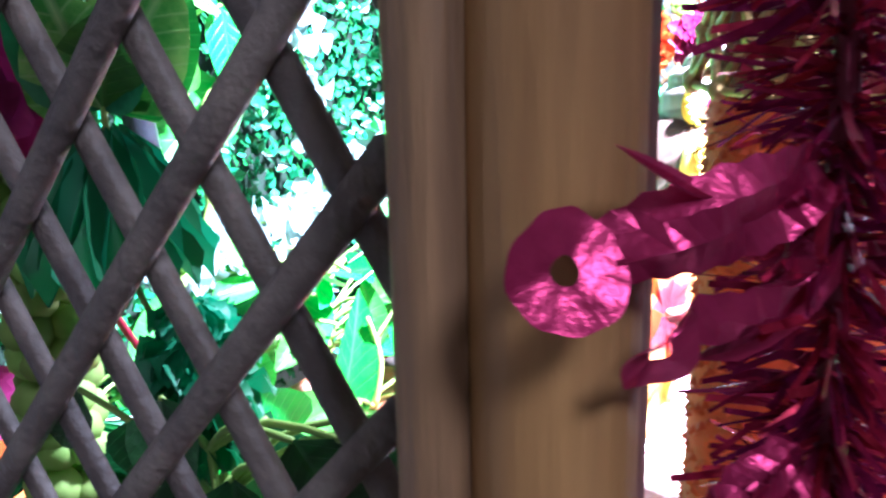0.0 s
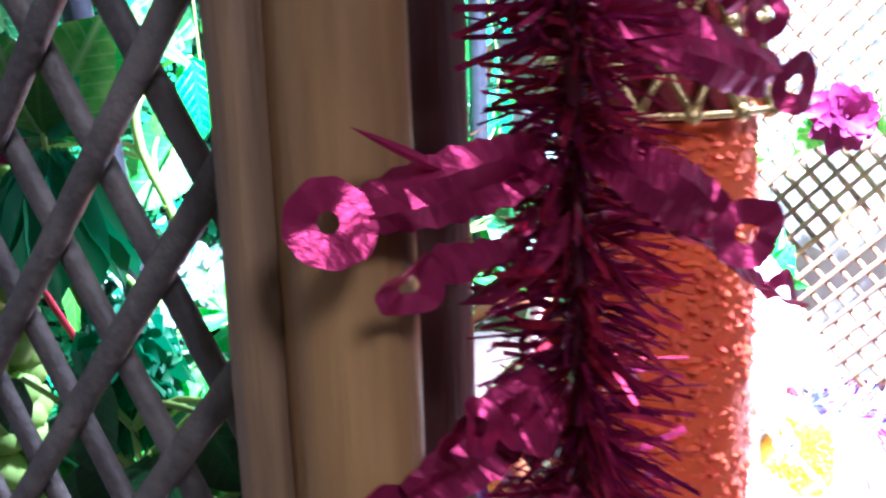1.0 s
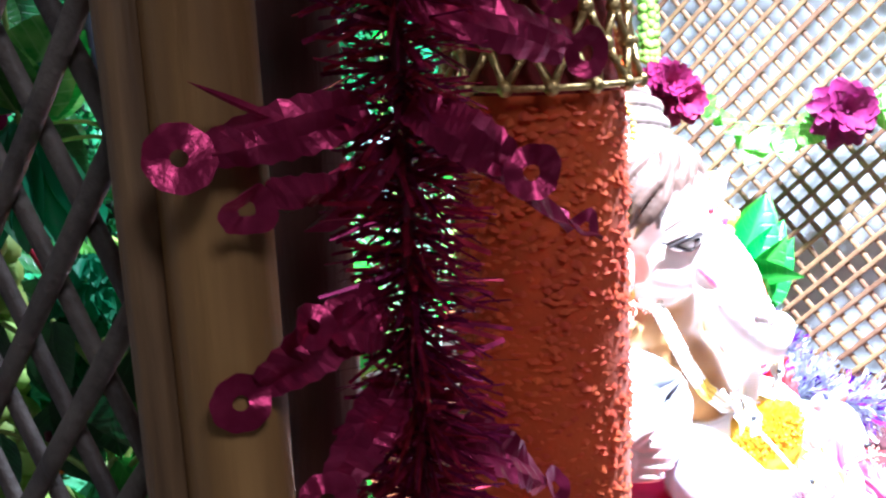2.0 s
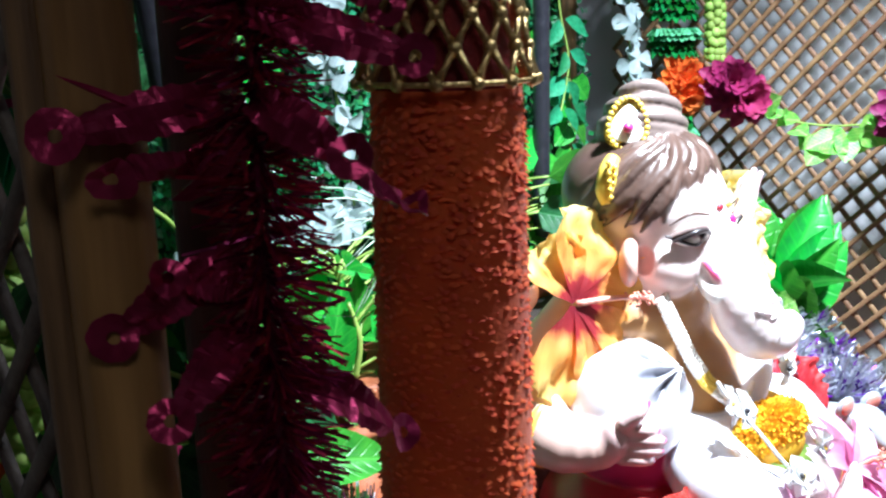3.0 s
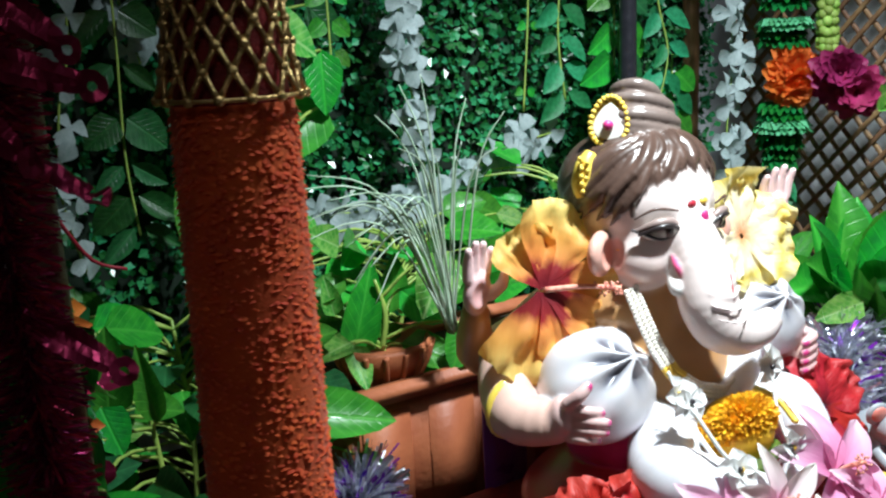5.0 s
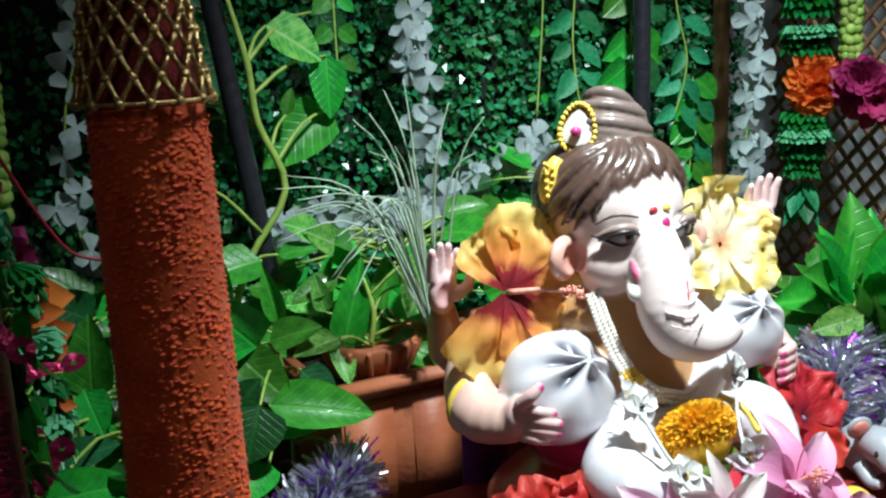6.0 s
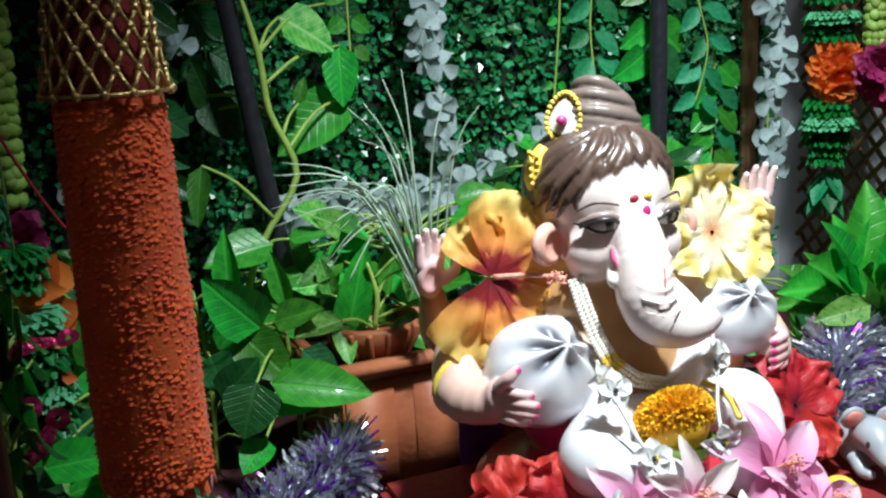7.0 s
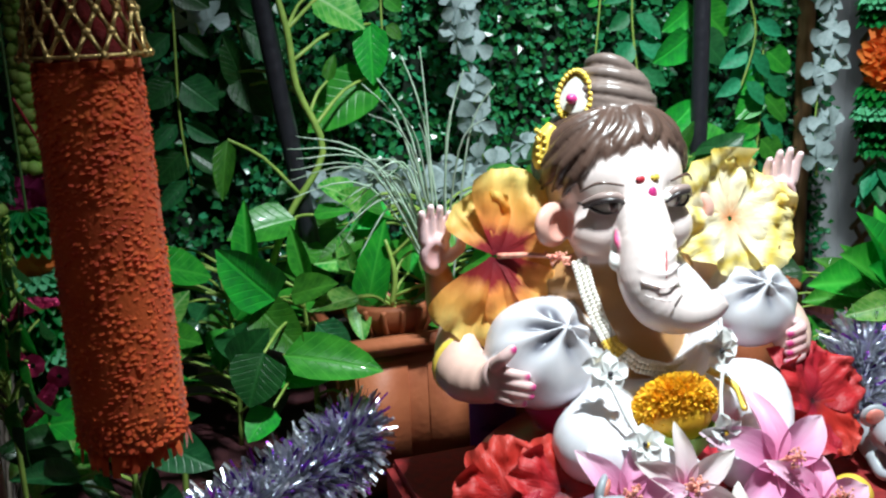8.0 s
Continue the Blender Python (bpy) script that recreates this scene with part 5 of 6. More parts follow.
clay.limb([(0.700, 0.03, 0.852), (0.722, 0.010, 0.838), (0.716, -0.014, 0.828)], 0.0030, YELLOW_C, 0.003)
# raised arms with open palms
for sg, sh, el, wr, pc in ((1, (0.606, 0.130, 0.915), (0.540, 0.168, 0.876), (0.519, 0.146, 0.922), (0.513, 0.134, 0.944)),
                           (-1, (0.724, 0.120, 0.915), (0.806, 0.130, 0.895), (0.828, 0.112, 0.945), (0.827, 0.102, 0.968))):
    # left arm in darker tan: its shade is put into the paint
    clay.limb([sh, el, wr], [0.024, 0.0185, 0.0115], TAN_C if sg > 0 else SKIN_C, 0.01)
    clay.ell(pc, (0.0150, 0.0085, 0.0190), (0.80, 0.52, 0.52), 0.005, (10, 0, 20 * sg))
    clay.carve((pc[0] - 0.002 * sg, pc[1] - 0.011, pc[2] - 0.001), (0.009, 0.006, 0.012), 0.003, (10, 0, 20 * sg), (0.78, 0.42, 0.42))
    for k in range(4):
        a = (k - 1.5) * 0.0072
        b = vec(pc) + vec((a, -0.001 + 0.0025 * sg * (k - 1.5), 0.013))
        ln = (0.024, 0.028, 0.026, 0.020)[k if sg > 0 else 3 - k]
        clay.limb([b, b + vec((a * 0.12, -0.002, ln * 0.55)), b + vec((a * 0.2, -0.006, ln))], [0.0046, 0.0042, 0.0030], (0.82, 0.58, 0.58), 0.0014)
    b = vec(pc) + vec((sg * 0.011, -0.003, -0.004))
    clay.limb([b, b + vec((sg * 0.009, -0.004, 0.008)), b + vec((sg * 0.010, -0.006, 0.017))], [0.0055, 0.0048, 0.0032], (0.82, 0.58, 0.58), 0.0018)
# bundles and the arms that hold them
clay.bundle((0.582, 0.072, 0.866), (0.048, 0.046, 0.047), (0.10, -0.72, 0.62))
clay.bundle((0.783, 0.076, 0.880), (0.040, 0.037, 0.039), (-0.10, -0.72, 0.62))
clay.limb([(0.606, 0.130, 0.92), (0.545, 0.135, 0.880), (0.521, 0.100, 0.850), (0.533, 0.068, 0.849)], [0.027, 0.024, 0.022, 0.017], SKIN_C, 0.005)
clay.ell((0.534, 0.056, 0.857), (0.011, 0.013, 0.016), (0.74, 0.50, 0.47), 0.004, (0, 0, -30))
for k in range(4):
    z = 0.866 - 0.0075 * k
    ln = (0.75, 0.9, 0.85, 0.65)[k]
    b = vec((0.535, 0.049, z))
    tip = b + vec((0.022, -0.022, -0.003)) * ln
    clay.limb([b, (b + tip) / 2 + vec((-0.003, -0.005, 0.002)), tip], [0.0050, 0.0045, 0.0036], (0.74, 0.50, 0.47), 0.0012)
    clay.paint(tip + vec((0.001, -0.003, 0.0)), (0.0036, 0.0036, 0.0032), MAGENTA_C, 0.0012)
b = vec((0.532, 0.046, 0.872))
clay.limb([b, b + vec((0.004, -0.008, 0.008)), b + vec((0.010, -0.010, 0.014))], [0.0058, 0.0052, 0.0040], (0.74, 0.50, 0.47), 0.002)
clay.paint(b + vec((0.011, -0.013, 0.0145)), (0.0036, 0.0036, 0.0034), MAGENTA_C, 0.0012)
clay.limb([(0.725, 0.12, 0.92), (0.800, 0.118, 0.885), (0.824, 0.085, 0.856), (0.812, 0.055, 0.846)], [0.026, 0.024, 0.020, 0.015], SKIN_C, 0.005)
for k in range(4):
    b = vec((0.815, 0.052, 0.864 - 0.0085 * k))
    tip = b + vec((-0.018, -0.012, -0.003))
    clay.limb([b, (b + tip) / 2 + vec((0.003, -0.005, 0.002)), tip], [0.0054, 0.0050, 0.0040], (0.74, 0.46, 0.45), 0.0012)
    clay.paint(tip + vec((-0.001, -0.003, 0)), (0.0036, 0.0036, 0.0032), MAGENTA_C, 0.0012)
# head, brow, cheeks and mouth
HC, HR = vec((0.661, 0.102, 0.998)), vec((0.057, 0.056, 0.055))
clay.ell(HC, HR, PALE_C, 0.008)
clay.ell((0.660, 0.078, 1.006), (0.044, 0.034, 0.034), PALE_C, 0.012)
clay.ell((0.633, 0.071, 0.962), (0.025, 0.025, 0.023), PALE_C, 0.012)
clay.ell((0.690, 0.070, 0.962), (0.025, 0.025, 0.023), PALE_C, 0.012)
clay.paint((0.618, 0.056, 0.950), (0.020, 0.02, 0.013), (0.80, 0.56, 0.50), 0.02, most=0.7)
for sg in (-1, 1):
    clay.carve((0.6605 + sg * 0.029, 0.036, 0.9895), (0.0200, 0.0150, 0.0120), 0.007, (0, sg * 8, sg * 25))
# trunk curling to the side
clay.limb([(0.660, 0.060, 1.000), (0.656, 0.041, 0.979), (0.651, 0.025, 0.957), (0.647, 0.016, 0.935), (0.652, 0.009, 0.917), (0.667, 0.003, 0.9085), (0.684, -0.001, 0.909), (0.696, -0.002, 0.914)],
          [0.015, 0.0195, 0.0225, 0.0228, 0.0208, 0.0172, 0.0135, 0.0100], PALE_C, 0.012, 0.003)
clay.carve((0.703, -0.006, 0.919), (0.0065, 0.006, 0.0045), 0.003, (0, 30, 0), (0.70, 0.34, 0.32))
for k in range(6):
    z, y, x = 0.968 - 0.0085 * k, 0.031 - 0.0052 * k, 0.653 - 0.0012 * k
    clay.limb([(x + 0.017, y - 0.013, z + 0.004), (x, y - 0.0215, z), (x - 0.016, y - 0.013, z + 0.004)], 0.0010, (0.80, 0.68, 0.66), 0.0025)
clay.limb([(0.640, 0.042, 0.956), (0.632, 0.034, 0.949), (0.627, 0.028, 0.9465)], [0.008, 0.0078, 0.0062], (0.84, 0.82, 0.78), 0.002)
clay.limb([(0.634, 0.040, 0.968), (0.629, 0.030, 0.962), (0.6335, 0.021, 0.950)], [0.0022, 0.0028, 0.0022], (0.68, 0.10, 0.24), 0.002)
# ears: thick rims round a hollow
for c, rot in (((0.599, 0.084, 0.969), (0, 14, 30)), ((0.729, 0.094, 0.966), (0, -14, -30))):
    clay.ell(c, (0.0225, 0.0085, 0.0185), (0.74, 0.42, 0.34), 0.003, rot)
    R_ = Euler([radians(a) for a in rot]).to_matrix()
    clay.carve(vec(c) + vec(R_ @ Vector((0.001, -0.0095, 0.0))), (0.0155, 0.0080, 0.0125), 0.003, rot, (0.66, 0.27, 0.21))
# hair: a cap, then combed locks that fan out from a parting
clay.ell(HC + vec((0, 0.020, 0.014)), HR * vec((1.04, 0.96, 0.90)), HAIR_C, 0.002, kc=0.0006)


def on_head(az, el, k):
    a, e = radians(az), radians(el)
    return HC + vec((0, 0.002, 0.003)) + HR * k * vec((math.sin(a) * math.cos(e), -math.cos(a) * math.cos(e), math.sin(e)))


def hairline(az):
    """The lowest height of the hair in degrees, round the head from the brow."""
    return float(np.interp(az, (-180, -110, -80, -62, -48, -30, 0, 25, 45, 60, 90, 180), (-22, -12, -7, -8, 4, 19, 24, 24, 20, 6, -6, -22)))


random.seed(91)
for layer, (count, k0, lift) in enumerate(((42, 1.045, 0), (22, 1.075, 5), (14, 1.095, 20))):
    for i in range(count):
        az = -176 + 352 * (i + rnd(0.15, 0.85)) / count
        low = hairline(az) + lift + rnd(-4, 5)
        proud = rnd(-0.012, 0.035)
        start = 0.42 * az + (22 if az < 25 else 6)
        wob, ph = rnd(3, 8), rnd(0, 6.3)
        pts = [on_head(start + (az - start) * t ** 0.75 + wob * math.sin(6 * t + ph), 78 + (low - 78) * t, k0 + proud * math.sin(3.1 * t) + (0.035 * t if abs(az) > 55 else 0)) for t in np.linspace(0, 1, 6)]
        tint = rnd(0.75, 1.3)
        clay.limb(pts, [0.0022, 0.0036, 0.0047, 0.0049, 0.0044, 0.0012], tuple(c * tint for c in HAIR_C), 0.0005, 0.0006, 3)
# top knot wound in leaning coils, with its band; lighter than the hair, light put into its paint
BC = vec((0.668, 0.116, 0))
clay.ell((0.668, 0.116, 1.066), (0.034, 0.031, 0.028), BUN_LIT_C, 0.002)
for z, r, w in ((1.050, 0.0340, 0.0105), (1.063, 0.0330, 0.0105), (1.076, 0.0275, 0.0100), (1.086, 0.0170, 0.0100)):
    for j in range(2):
        ang = np.linspace(0, 2 * math.pi, 13)
        clay.limb([BC + vec((r * math.cos(a), r * 0.9 * math.sin(a), z + 0.0064 * (0.5 - j) + 0.006 * math.cos(a + 2.6) + 0.002 * math.sin(2 * a + j))) for a in ang],
                  [w * 0.56 * (1 + 0.10 * math.sin(3 * a + j)) for a in ang], tuple(c * (1.0 + 0.25 * (j - 0.5)) for c in BUN_LIT_C), 0.0006, 0.001, 2)
clay.limb([BC + vec((0.043 * math.cos(a), 0.039 * math.sin(a), 1.0445)) for a in np.linspace(0, 2 * math.pi, 13)], 0.0050, YELLOW_C, 0.001, 0.0006, 3)
V_, Q_, C_ = clay.surface()

# painted details laid on the clay
st = Shape()
INKS = [DARK_C, (0.30, 0.22, 0.20), YELLOW_C, MAGENTA_C, RED_C, PALE_C, (0.80, 0.78, 0.72), (0.10, 0.055, 0.04)]
(dark, grey, yel, mag, red, pale, ivory, brown) = range(8)
for sg in (-1, 1):
    e = vec((0.6605 + sg * 0.0285, 0.0500, 0.9885))
    st.ell(e, (0.0165, 0.0080, 0.0080), ivory, (0, sg * 8, sg * 28), 24, 16)
    st.ell(e + vec((-sg * 0.001, -0.0035, 0.0005)), (0.0078, 0.0056, 0.0072), brown, (0, sg * 8, sg * 28), 20, 14)
    st.ell(e + vec((-sg * 0.001, -0.0062, 0.0005)), (0.0040, 0.0036, 0.0042), dark, (0, sg * 8, sg * 28), 16, 10)
    lid = [e + vec((sg * 0.0195, 0.0085, 0.0005)), e + vec((sg * 0.010, -0.0030, 0.0066)), e + vec((-sg * 0.002, -0.0074, 0.0070)), e + vec((-sg * 0.0135, -0.0060, 0.0005))]
    st.tube(lid, [0.0016, 0.0034, 0.0036, 0.0014], grey, 10, 6)
    st.tube([p + vec((0, -0.0026, -0.0028)) for p in lid], [0.0012, 0.0022, 0.0022, 0.0010], dark, 8, 6)
    st.tube([e + vec((sg * 0.0225, 0.0105, 0.0015)), e + vec((sg * 0.0165, 0.0040, -0.0012)), e + vec((sg * 0.006, -0.0052, -0.0062)), e + vec((-sg * 0.010, -0.0058, -0.0035))], [0.0009, 0.0014, 0.0012, 0.0006], dark, 8, 5)
    st.tube([e + vec((sg * 0.0215, 0.0080, 0.0100)), e + vec((sg * 0.010, -0.0030, 0.0178)), e + vec((-sg * 0.008, -0.0090, 0.0150))], [0.0005, 0.0014, 0.0008], brown, 6, 6)
st.ell((0.6600, 0.0325, 0.9965), (0.0040, 0.0022, 0.0060), mag, seg=12, rings=8)
st.ell((0.6535, 0.0395, 1.0075), (0.0042, 0.0022, 0.0030), red, seg=12, rings=8)
st.ell((0.6660, 0.0395, 1.0080), (0.0042, 0.0022, 0.0030), yel, seg=12, rings=8)
st.tube([(0.6590, 0.0250, 0.986), (0.6550, 0.0040, 0.962), (0.6500, -0.0065, 0.940)], 0.0007, red, 6, 6)
st.tube([(0.5230 + 0.0215 * math.cos(a), 0.106, 0.852 + 0.0225 * math.sin(a)) for a in np.linspace(0, 2 * math.pi, 21)], 0.0042, yel, 8, 1)
# jewelled plaque at the top knot and a clip at the temple
p, s1, s2 = vec((0.6270, 0.106, 1.049)), 0.031, 0.041
n = unit((-0.74, -0.64, 0.18))
u = unit(np.cross((0.12, 0, 1), n))
w = np.cross(n, u)
for k, (m, sc) in enumerate(((yel, 1.0), (ivory, 0.72))):
    o = p + n * 0.0035 * k + w * s2 * 0.5 * (1 - sc)
    st.blade(o, o + w * s2 * sc, n, s1 * 1.2 * sc, m, "heart", -0.1, 0, nx=8, ny=12)
    st.blade(o - n * 0.002, o - n * 0.002 + w * s2 * sc, n, s1 * 1.2 * sc, m, "heart", -0.1, 0, nx=8, ny=12)
st.ell(p + n * 0.006 + w * s2 * 0.42, (0.0050, 0.004, 0.0042), mag, seg=12, rings=8)
for k in range(26):
    t = k / 26
    a = 2 * math.pi * t
    st.ell(p + w * s2 * (0.5 - 0.48 * math.cos(a)) + n * 0.002 + u * s1 * 0.54 * math.sin(a) * (1.0 - 0.25 * (0.5 - 0.5 * math.cos(a))), (0.0025, 0.0025, 0.0025), yel, seg=8, rings=6)
st.tube([(0.6100, 0.106, 1.046), (0.6030, 0.106, 1.036), (0.5990, 0.106, 1.022), (0.5990, 0.104, 1.012)], [0.005, 0.008, 0.008, 0.005], yel, 12, 4)
for k in range(16):
    st.ell((0.5960 + 0.003 * math.cos(k * 1.9), 0.1000 + 0.002 * math.sin(k * 2.3), 1.014 + 0.0020 * k), (0.0022, 0.0022, 0.0022), yel, seg=7, rings=5)


def painted_clay():
    m = bpy.data.materials.new("painted_plaster")
    m.use_nodes = True
    n, l = m.node_tree.nodes, m.node_tree.links
    p = n["Principled BSDF"]
    at = n.new("ShaderNodeAttribute")
    at.attribute_name = "paint"
    nz = n.new("ShaderNodeTexNoise")
    nz.inputs["Scale"].default_value, nz.inputs["Detail"].default_value = 70, 5
    tc = n.new("ShaderNodeTexCoord")
    l.new(tc.outputs["Object"], nz.inputs[0])
    hs = n.new("ShaderNodeHueSaturation")
    mr = n.new("ShaderNodeMapRange")
    mr.inputs[3].default_value, mr.inputs[4].default_value = 0.86, 1.10
    l.new(nz.outputs[0], mr.inputs[0])
    l.new(mr.outputs[0], hs.inputs["Value"])
    l.new(at.outputs["Color"], hs.inputs["Color"])
    l.new(hs.outputs[0], p.inputs["Base Color"])
    rr = n.new("ShaderNodeMapRange")
    rr.inputs[3].default_value, rr.inputs[4].default_value = 0.26, 0.46
    l.new(nz.outputs[0], rr.inputs[0])
    l.new(rr.outputs[0], p.inputs["Roughness"])
    p.inputs["Coat Weight"].default_value = 0.25
    p.inputs["Coat Roughness"].default_value = 0.15
    b = n.new("ShaderNodeBump")
    b.inputs["Strength"].default_value, b.inputs["Distance"].default_value = 0.12, 0.001
    l.new(nz.outputs[0], b.inputs["Height"])
    l.new(b.outputs[0], p.inputs["Normal"])
    return m


BASE = vec((SX, 0.07, 0.735))
count = len(V_)
ink = np.zeros((len(st.v), 3))
for q, m in zip(st.f, st.m):
    ink[list(q)] = INKS[m]
me = bpy.data.meshes.new("statue")
me.from_pydata(np.concatenate([V_, vec(st.v)]) - BASE, [], [tuple(q) for q in Q_.tolist()] + [tuple(i + count for i in q) for q in st.f])
me.materials.append(painted_clay())
attr = me.color_attributes.new("paint", "FLOAT_COLOR", "POINT")
attr.data.foreach_set("color", np.concatenate([np.concatenate([C_, ink]), np.ones((count + len(ink), 1))], 1).astype(np.float32).ravel())
me.polygons.foreach_set("use_smooth", [True] * len(me.polygons))
me.update()
idol = new("statue", me)
idol.location = tuple(BASE)
tagged(idol, "painted seated elephant-headed idol with brown hair and white robes", "statue")

choki = thing("stool", (SX, 0.07, TABLE), "low stool covered with red cloth under the idol", "stool")
part("seat", Shape().box((0.70, 0.055, 0.695), (0.45, 0.31, 0.07), bevel=0.008), RED_CLOTH, choki, smooth=False)

# ---- ornaments and flowers on the idol ----
neck = thing("pearl_necklace", (0.64, 0.03, 0.855), "pearl necklace of three strands round the idol's neck", "necklace")
bead = Shape().ell((0, 0, 0), (1, 1, 1), seg=8, rings=6).mesh("bead", PEARL)
gold_bead = Shape().ell((0, 0, 0), (1, 1, 1), seg=8, rings=6).mesh("gold_bead", PAINT_YELLOW)
for k in range(3):
    pts = [vec((0.6125, 0.064, 0.941)), vec((0.614, 0.052, 0.919)), vec((0.6185, 0.041, 0.896)), vec((0.625, 0.031, 0.878)), vec((0.644, 0.023, 0.862)), vec((0.667, 0.019, 0.8545)), vec((0.692, 0.024, 0.858)), vec((0.714, 0.036, 0.880))]
    pts = [q + vec((0.0042, -0.0008, 0.0016)) * (k - 1) for q in pts[:4]] + [q + vec((0.0012, -0.0008, 0.0042)) * (k - 1) for q in pts[4:]]
    n = 52
    for i in range(n):
        t = i / (n - 1) * (len(pts) - 1.001)
        q = int(t)
        c = pts[q] + (pts[q + 1] - pts[q]) * (t - q)
        me = gold_bead if 20 <= i <= 24 else bead
        piece("bead", me, neck, Matrix.Translation(c) @ Matrix.Diagonal((0.0026, 0.0026, 0.0026, 1)))


def flower(name, c, face, size, meshes, label, n=5, open_=0.35, twist=0.0, pistil=0.0, up=(0, 0, 1), sizes=None, reach=None, angles=None):
    """Petals round a centre, facing along face."""
    face = unit(face)
    u = unit(np.cross(up, face))
    w = np.cross(face, u)
    ob = thing(name, tuple(c), label, "flower")
    for k in range(n):
        a = radians(angles[k]) if angles else 2 * math.pi * k / n + twist
        d = u * math.cos(a) + w * math.sin(a)
        sz = size * (sizes[k] if sizes else 1)
        t = vec(c) + d * sz + face * sz * open_
        piece("petal", meshes[k % len(meshes)], ob, frame_at(vec(c) + d * 0.002, t, face - d * open_, width=1.0))
    if pistil:
        face = unit(reach) if reach else face
        e = vec(c) + face * pistil
        part("pistil", Shape().tube([c, vec(c) + face * pistil * 0.5 + w * 0.002, e], [0.0026, 0.0021, 0.0018], seg=8), STAMEN, ob)
        tuft_s = Shape()
        for k in range(26):
            q = vec(c) + face * pistil * rnd(0.72, 1.02)
            o = unit((rnd(-1, 1), rnd(-1, 1), rnd(-1, 1)))
            tuft_s.tube([q, q + o * 0.006], 0.0004, seg=4, smooth=1)
            tuft_s.ell(q + o * 0.0065, (0.0012, 0.0012, 0.0012), seg=6, rings=4)
        part("stamen_tuft", tuft_s, STAMEN, ob, kind="stuff")
    return ob


def ruffled(name, material, width, sag, ruffle, seed):
    """A broad crumpled petal with a wavy rim."""
    s = Shape()
    nx, ny = 22, 14
    vs = []
    for j in range(ny + 1):
        t = j / ny
        h = 0.5 * width * (0.14 + 0.86 * math.sin(math.pi * 0.5 * t) ** 1.15)
        for i in range(nx + 1):
            q = 2 * i / nx - 1
            y = t * (1 - 0.26 * abs(q) ** 2.4 + 0.05 * noise.noise((q * 3, seed, 0)) + 0.025 * noise.noise((q * 9, seed, 3)))
            lift = 0.14 * q * q * t - sag * t * t + ruffle * t * t * (noise.noise((q * 1.7, t * 2.6, seed)) + 0.5 * noise.noise((q * 4.4, t * 5.0, seed + 7))) + 0.003 * math.sin(q * 26 + 4 * t) * t
            vs.append((q * h * (1 + 0.06 * noise.noise((q, t * 4, seed + 2))), y, lift))
    s.add(vs, [(j * (nx + 1) + i, j * (nx + 1) + i + 1, (j + 1) * (nx + 1) + i + 1, (j + 1) * (nx + 1) + i) for j in range(ny) for i in range(nx)])
    return s.mesh(name, material)


random.seed(101)
P_HIB = [ruffled("hibiscus_petal", HIBISCUS, w, sg, rf, sd) for w, sg, rf, sd in ((1.0, 0.10, 0.30, 1.3), (1.05, 0.10, 0.32, 2.7), (1.25, 0.18, 0.34, 4.1), (1.25, 0.05, 0.30, 6.2), (1.2, 0.12, 0.32, 8.8))]
P_YEL = [ruffled("yellow_petal", HIBISCUS_YELLOW, w, sg, rf, sd) for w, sg, rf, sd in ((1.35, 0.10, 0.44, 11.4), (1.3, 0.20, 0.48, 13.9), (1.4, 0.05, 0.44, 15.2), (1.3, 0.2, 0.4, 17.7), (1.3, 0.1, 0.46, 19.3))]
P_RED = [ruffled("red_petal", RED_PETAL, w, sg, rf, sd) for w, sg, rf, sd in ((1.2, 0.2, 0.4, 21.4), (1.1, 0.35, 0.42, 23.9), (1.15, 0.1, 0.42, 27.2))]
P_LILY = [unit_blade("lily_petal", LILY, "lance", w, 0.35, sg, 0.05, 6, 12) for w, sg in ((0.50, 0.30), (0.42, 0.45))]
P_PALE = [unit_blade("pale_petal", LILY_PALE, "lance", w, 0.35, sg, 0.05, 6, 12) for w, sg in ((0.46, 0.15), (0.40, 0.3))]
flower("hibiscus", (0.558, 0.104, 0.943), (-0.20, -0.94, 0.22), 0.077, P_HIB, "orange hibiscus with dark red throat tucked at the idol's shoulder", 5, 0.05, 0.0, 0.060, sizes=(0.95, 0.72, 0.98, 0.95, 0.85), reach=(0.80, -0.60, 0.0), angles=(72, 112, 254, -20, -62))
flower("hibiscus", (0.766, 0.086, 0.956), (0.0, -0.93, 0.3), 0.060, P_YEL, "pale yellow hibiscus tucked at the idol's shoulder", 5, 0.22, 0.0, 0.0, sizes=(1.0, 0.9, 1.0, 0.8, 0.85), angles=(112, 52, -18, -75, 190))
flower("hibiscus", (0.530, 0.010, 0.772), (-0.25, -0.80, 0.5), 0.048, P_RED, "red hibiscus lying at the idol's knee", 5, 0.30, 0.6, 0.0)
flower("hibiscus", (0.562, -0.010, 0.786), (-0.1, -0.75, 0.65), 0.040, P_RED, "small red hibiscus pressed against the idol's leg", 5, 0.35, 0.2, 0.0)
flower("hibiscus", (0.816, 0.030, 0.800), (0.2, -0.8, 0.5), 0.050, P_RED, "red hibiscus lying beside the idol", 5, 0.35, 0.2, 0.0)
flower("lily", (0.722, -0.048, 0.792), (0.10, -0.75, 0.6), 0.062, P_LILY, "pink lily lying before the idol", 6, 0.30, 0.42, 0.03)
flower("lily", (0.586, -0.062, 0.796), (-0.15, -0.75, 0.7), 0.046, P_LILY, "pink lily lying at the idol's feet", 6, 0.35, 0.1, 0.03)
flower("lily", (0.634, -0.062, 0.797), (-0.05, -0.8, 0.55), 0.042, P_PALE, "white lily with pink throat lying at the idol's feet", 6, 0.5, 0.5, 0.025)
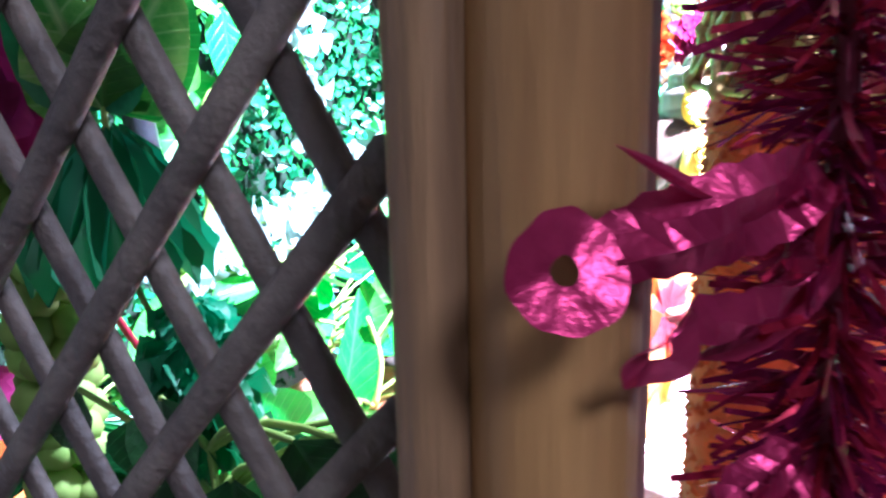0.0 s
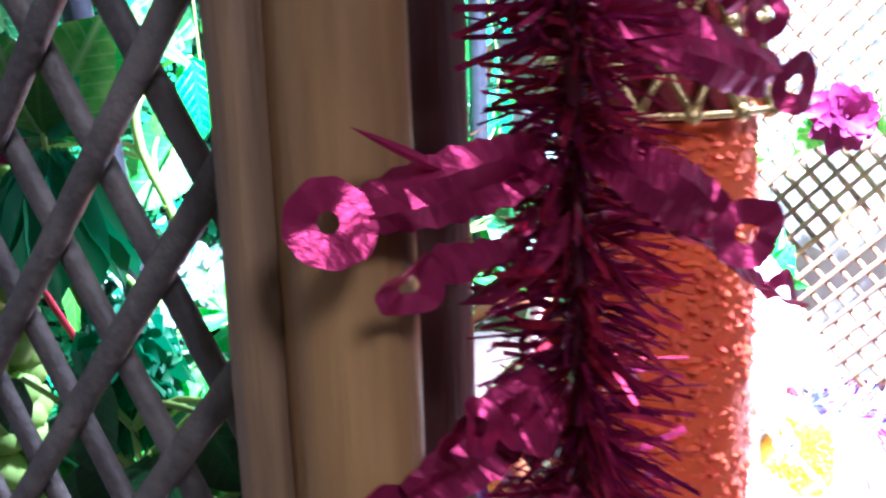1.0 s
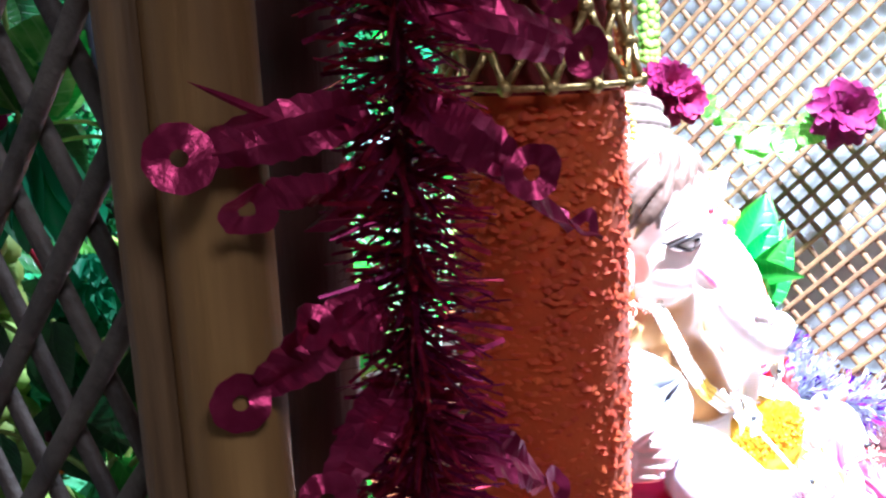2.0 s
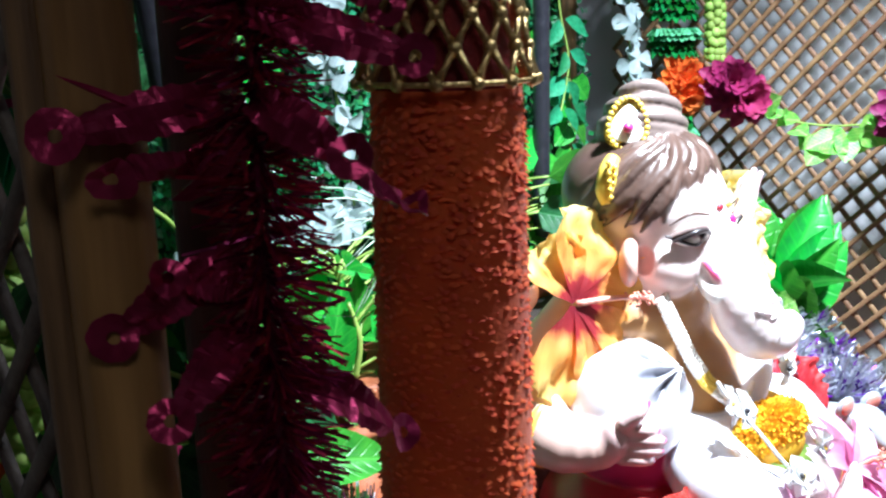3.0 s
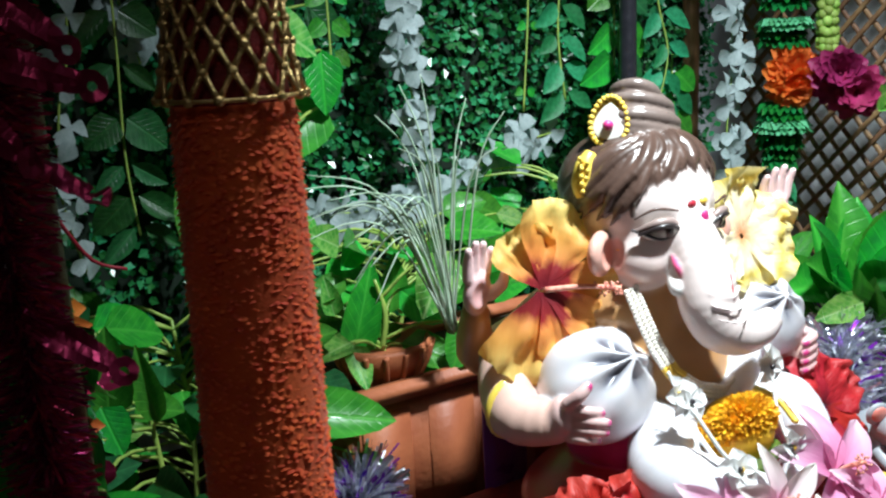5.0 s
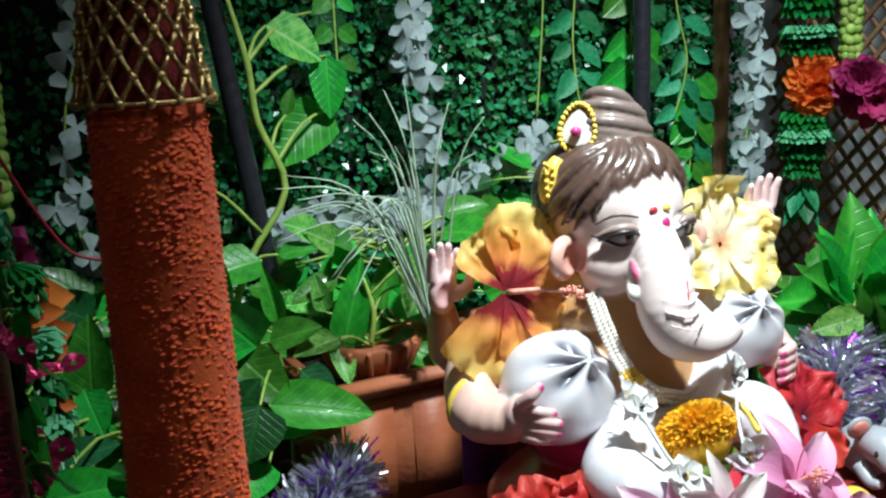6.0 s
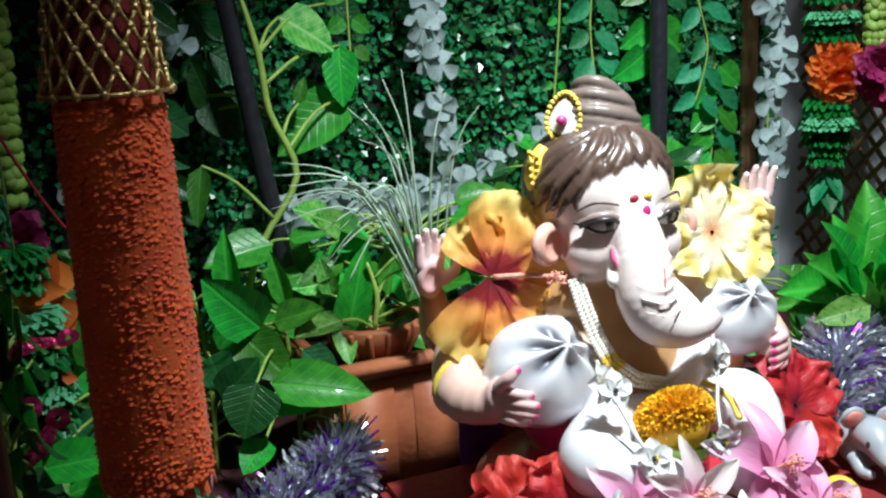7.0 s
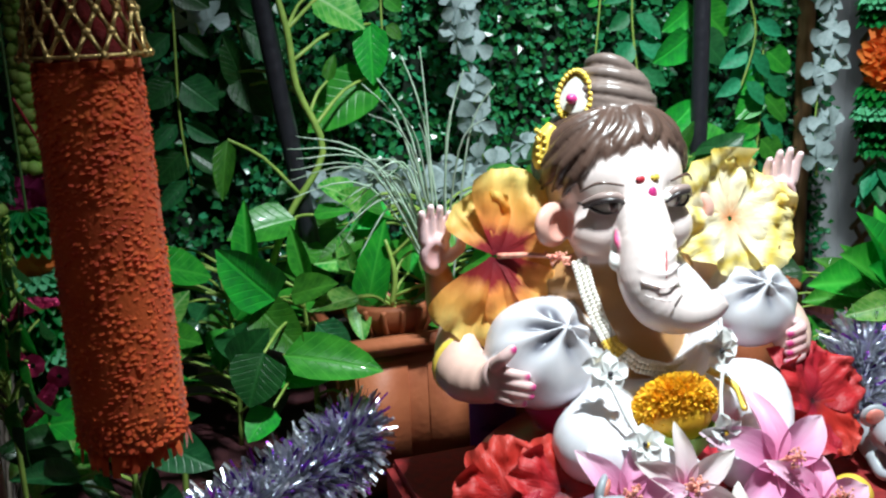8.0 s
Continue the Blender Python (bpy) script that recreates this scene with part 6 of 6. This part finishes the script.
flower("lily", (0.742, -0.075, 0.766), (0.2, -0.7, 0.7), 0.050, P_LILY, "pink lily at the edge of the stool", 6, 0.35, 0.0, 0.03)
flower("lily", (0.650, -0.095, 0.760), (0.0, -0.7, 0.7), 0.050, P_PALE, "pale lily at the edge of the stool", 6, 0.35, 0.0, 0.03)

mg = thing("marigold", (0.662, -0.012, 0.80), "full orange marigold blossom in the idol's lap", "flower")
s = Shape()
random.seed(111)
for i in range(1700):
    e = math.acos(1 - 1.35 * (i + 0.5) / 1700)
    a = i * 2.39996
    o = vec((math.sin(e) * math.cos(a), math.sin(e) * math.sin(a), math.cos(e)))
    o = vec((o[0], o[1] * 0.8 - 0.35 * o[2], o[2]))
    c = vec((0.660, -0.002, 0.834))
    t = c + o * vec((0.0345, 0.032, 0.030)) * rnd(0.96, 1.06)
    b = c + (t - c) * 0.78
    s.blade(b, t, unit((rnd(-1, 1), rnd(-1, 1), rnd(-1, 1))), 0.0050, 0, "petal", 0.5, 0.3, 0.15, nx=2, ny=2)
s.ell((0.660, -0.002, 0.832), (0.0310, 0.028, 0.0265))
part("petals", s, MARIGOLD, mg, kind="stuff")
part("calyx", Shape().lathe([(0.004, 0.785), (0.010, 0.795), (0.022, 0.812), (0.026, 0.822)], (0.662, -0.012, 0), 16), STEM, mg)


def blossom_string(root, pts, label, seed):
    """White blossoms threaded on a string, each with an orange eye."""
    random.seed(seed)
    ob = thing("blossom_string", root, label, "garland")
    part("string", Shape().tube(pts, 0.0016, seg=6), JASMINE, ob)
    P = [vec(p) for p in pts]
    for i in (1, len(P) - 1):
        for q in range(2):
            c = P[i] + vec((rnd(-1, 1), rnd(-1, 0.2), rnd(-1, 1))) * 0.004 + (P[min(i + 1, len(P) - 1)] - P[i]) * 0.5 * q
            s = Shape()
            face = unit((rnd(-0.6, 0.4), -1, rnd(-0.3, 0.6)))
            u = unit(np.cross(face, (0.2, 0, 1)))
            w = np.cross(face, u)
            for k in range(5):
                a = 2 * math.pi * k / 5 + q
                d = u * math.cos(a) + w * math.sin(a)
                s.blade(c, c + d * rnd(0.0125, 0.0165) + face * 0.004, face, 0.0135, 0, "oval", 0.4, 0.3, 0.05, nx=4, ny=5)
            s.ell(c + face * 0.003, (0.0022, 0.0022, 0.0022), 1 if (i + q) % 2 else 2, seg=8, rings=6)
            part("blossom", s, [JASMINE, PAINT_YELLOW, PAINT_DARK], ob)


blossom_string((0.60, -0.01, 0.80), [(0.598, 0.010, 0.8916), (0.5987, 0.0, 0.8787), (0.600, -0.020, 0.862), (0.604, -0.038, 0.842), (0.612, -0.046, 0.832)], "string of white blossoms hanging before the idol", 121)
blossom_string((0.71, -0.02, 0.80), [(0.7148, 0.020, 0.892), (0.7106, 0.010, 0.876), (0.7052, 0.0, 0.861), (0.6958, -0.012, 0.8422), (0.682, -0.036, 0.8229)], "string of white blossoms hanging before the idol", 122)


# ---- small figures and packet ----
def mouse(c, turn, label):
    s = Shape()
    base = vec(c)
    R_ = Matrix.Rotation(radians(turn), 3, "Z")

    def P(x, y, z):
        return base + vec(R_ @ Vector((x, y, z)))
    s.ell(P(0, 0.025, 0.024), (0.022, 0.030, 0.024), 0, (0, 0, turn), 20, 14)
    s.tube([P(0, 0.01, 0.036), P(0, -0.012, 0.042), P(0, -0.03, 0.034), P(0, -0.042, 0.028)], [0.017, 0.0175, 0.011, 0.004], 0, 16, 5)
    s.ell(P(0, -0.043, 0.028), (0.004, 0.004, 0.0035), 1, seg=10, rings=8)
    for sg in (-1, 1):
        s.ell(P(sg * 0.016, 0.002, 0.056), (0.012, 0.004, 0.012), 0, (15, sg * 25, turn), 16, 10)
        s.ell(P(sg * 0.016, -0.0015, 0.0565), (0.008, 0.003, 0.008), 2, (15, sg * 25, turn), 14, 8)
        s.ell(P(sg * 0.0115, -0.024, 0.042), (0.003, 0.003, 0.0035), 1, seg=10, rings=8)
        s.tube([P(sg * 0.014, 0.0, 0.02), P(sg * 0.012, -0.016, 0.012), P(sg * 0.008, -0.026, 0.014)], [0.008, 0.006, 0.004], 0, 10, 4)
    s.tube([P(0, 0.05, 0.015), P(0.02, 0.07, 0.006), P(0.04, 0.06, 0.004)], [0.004, 0.003, 0.0015], 0, 8, 4)
    return solo("mouse_figure", s, [MOUSE, PAINT_DARK, SKIN_PINK], tuple(c), label, "figurine")


mouse((0.876, 0.0, 0.7305), -25, "small grey painted mouse figure beside the stool")
mouse((0.562, -0.075, 0.7535), 60, "small grey painted mouse figure before the idol")
sweet = thing("sweet_ball", (0.80, -0.04, 0.7305), "small yellow sweet ball before the mouse figure", "sweet")
s = Shape()
s.ell((0.80, -0.04, 0.748), (0.0175, 0.0175, 0.0175), seg=20, rings=14)
part("ball", s, PAINT_YELLOW, sweet)

pk = thing("snack_packet", (0.585, 0.20, TABLE), "purple and yellow printed packet standing behind the idol", "packet")
part("packet", Shape().box((0.585, 0.205, 0.745), (0.048, 0.012, 0.17), bevel=0.005), PACK, pk)
part("print", Shape().box((0.583, 0.1975, 0.815), (0.040, 0.002, 0.016), rot=(0, -12, 0)), PACK_PRINT, pk, "yellow band of unreadable print", smooth=False)
for k in range(3):
    part("print_line", Shape().box((0.583, 0.1975, 0.795 - 0.006 * k), (0.034 - 0.006 * k, 0.0018, 0.002)), PACK_PRINT, pk, smooth=False)
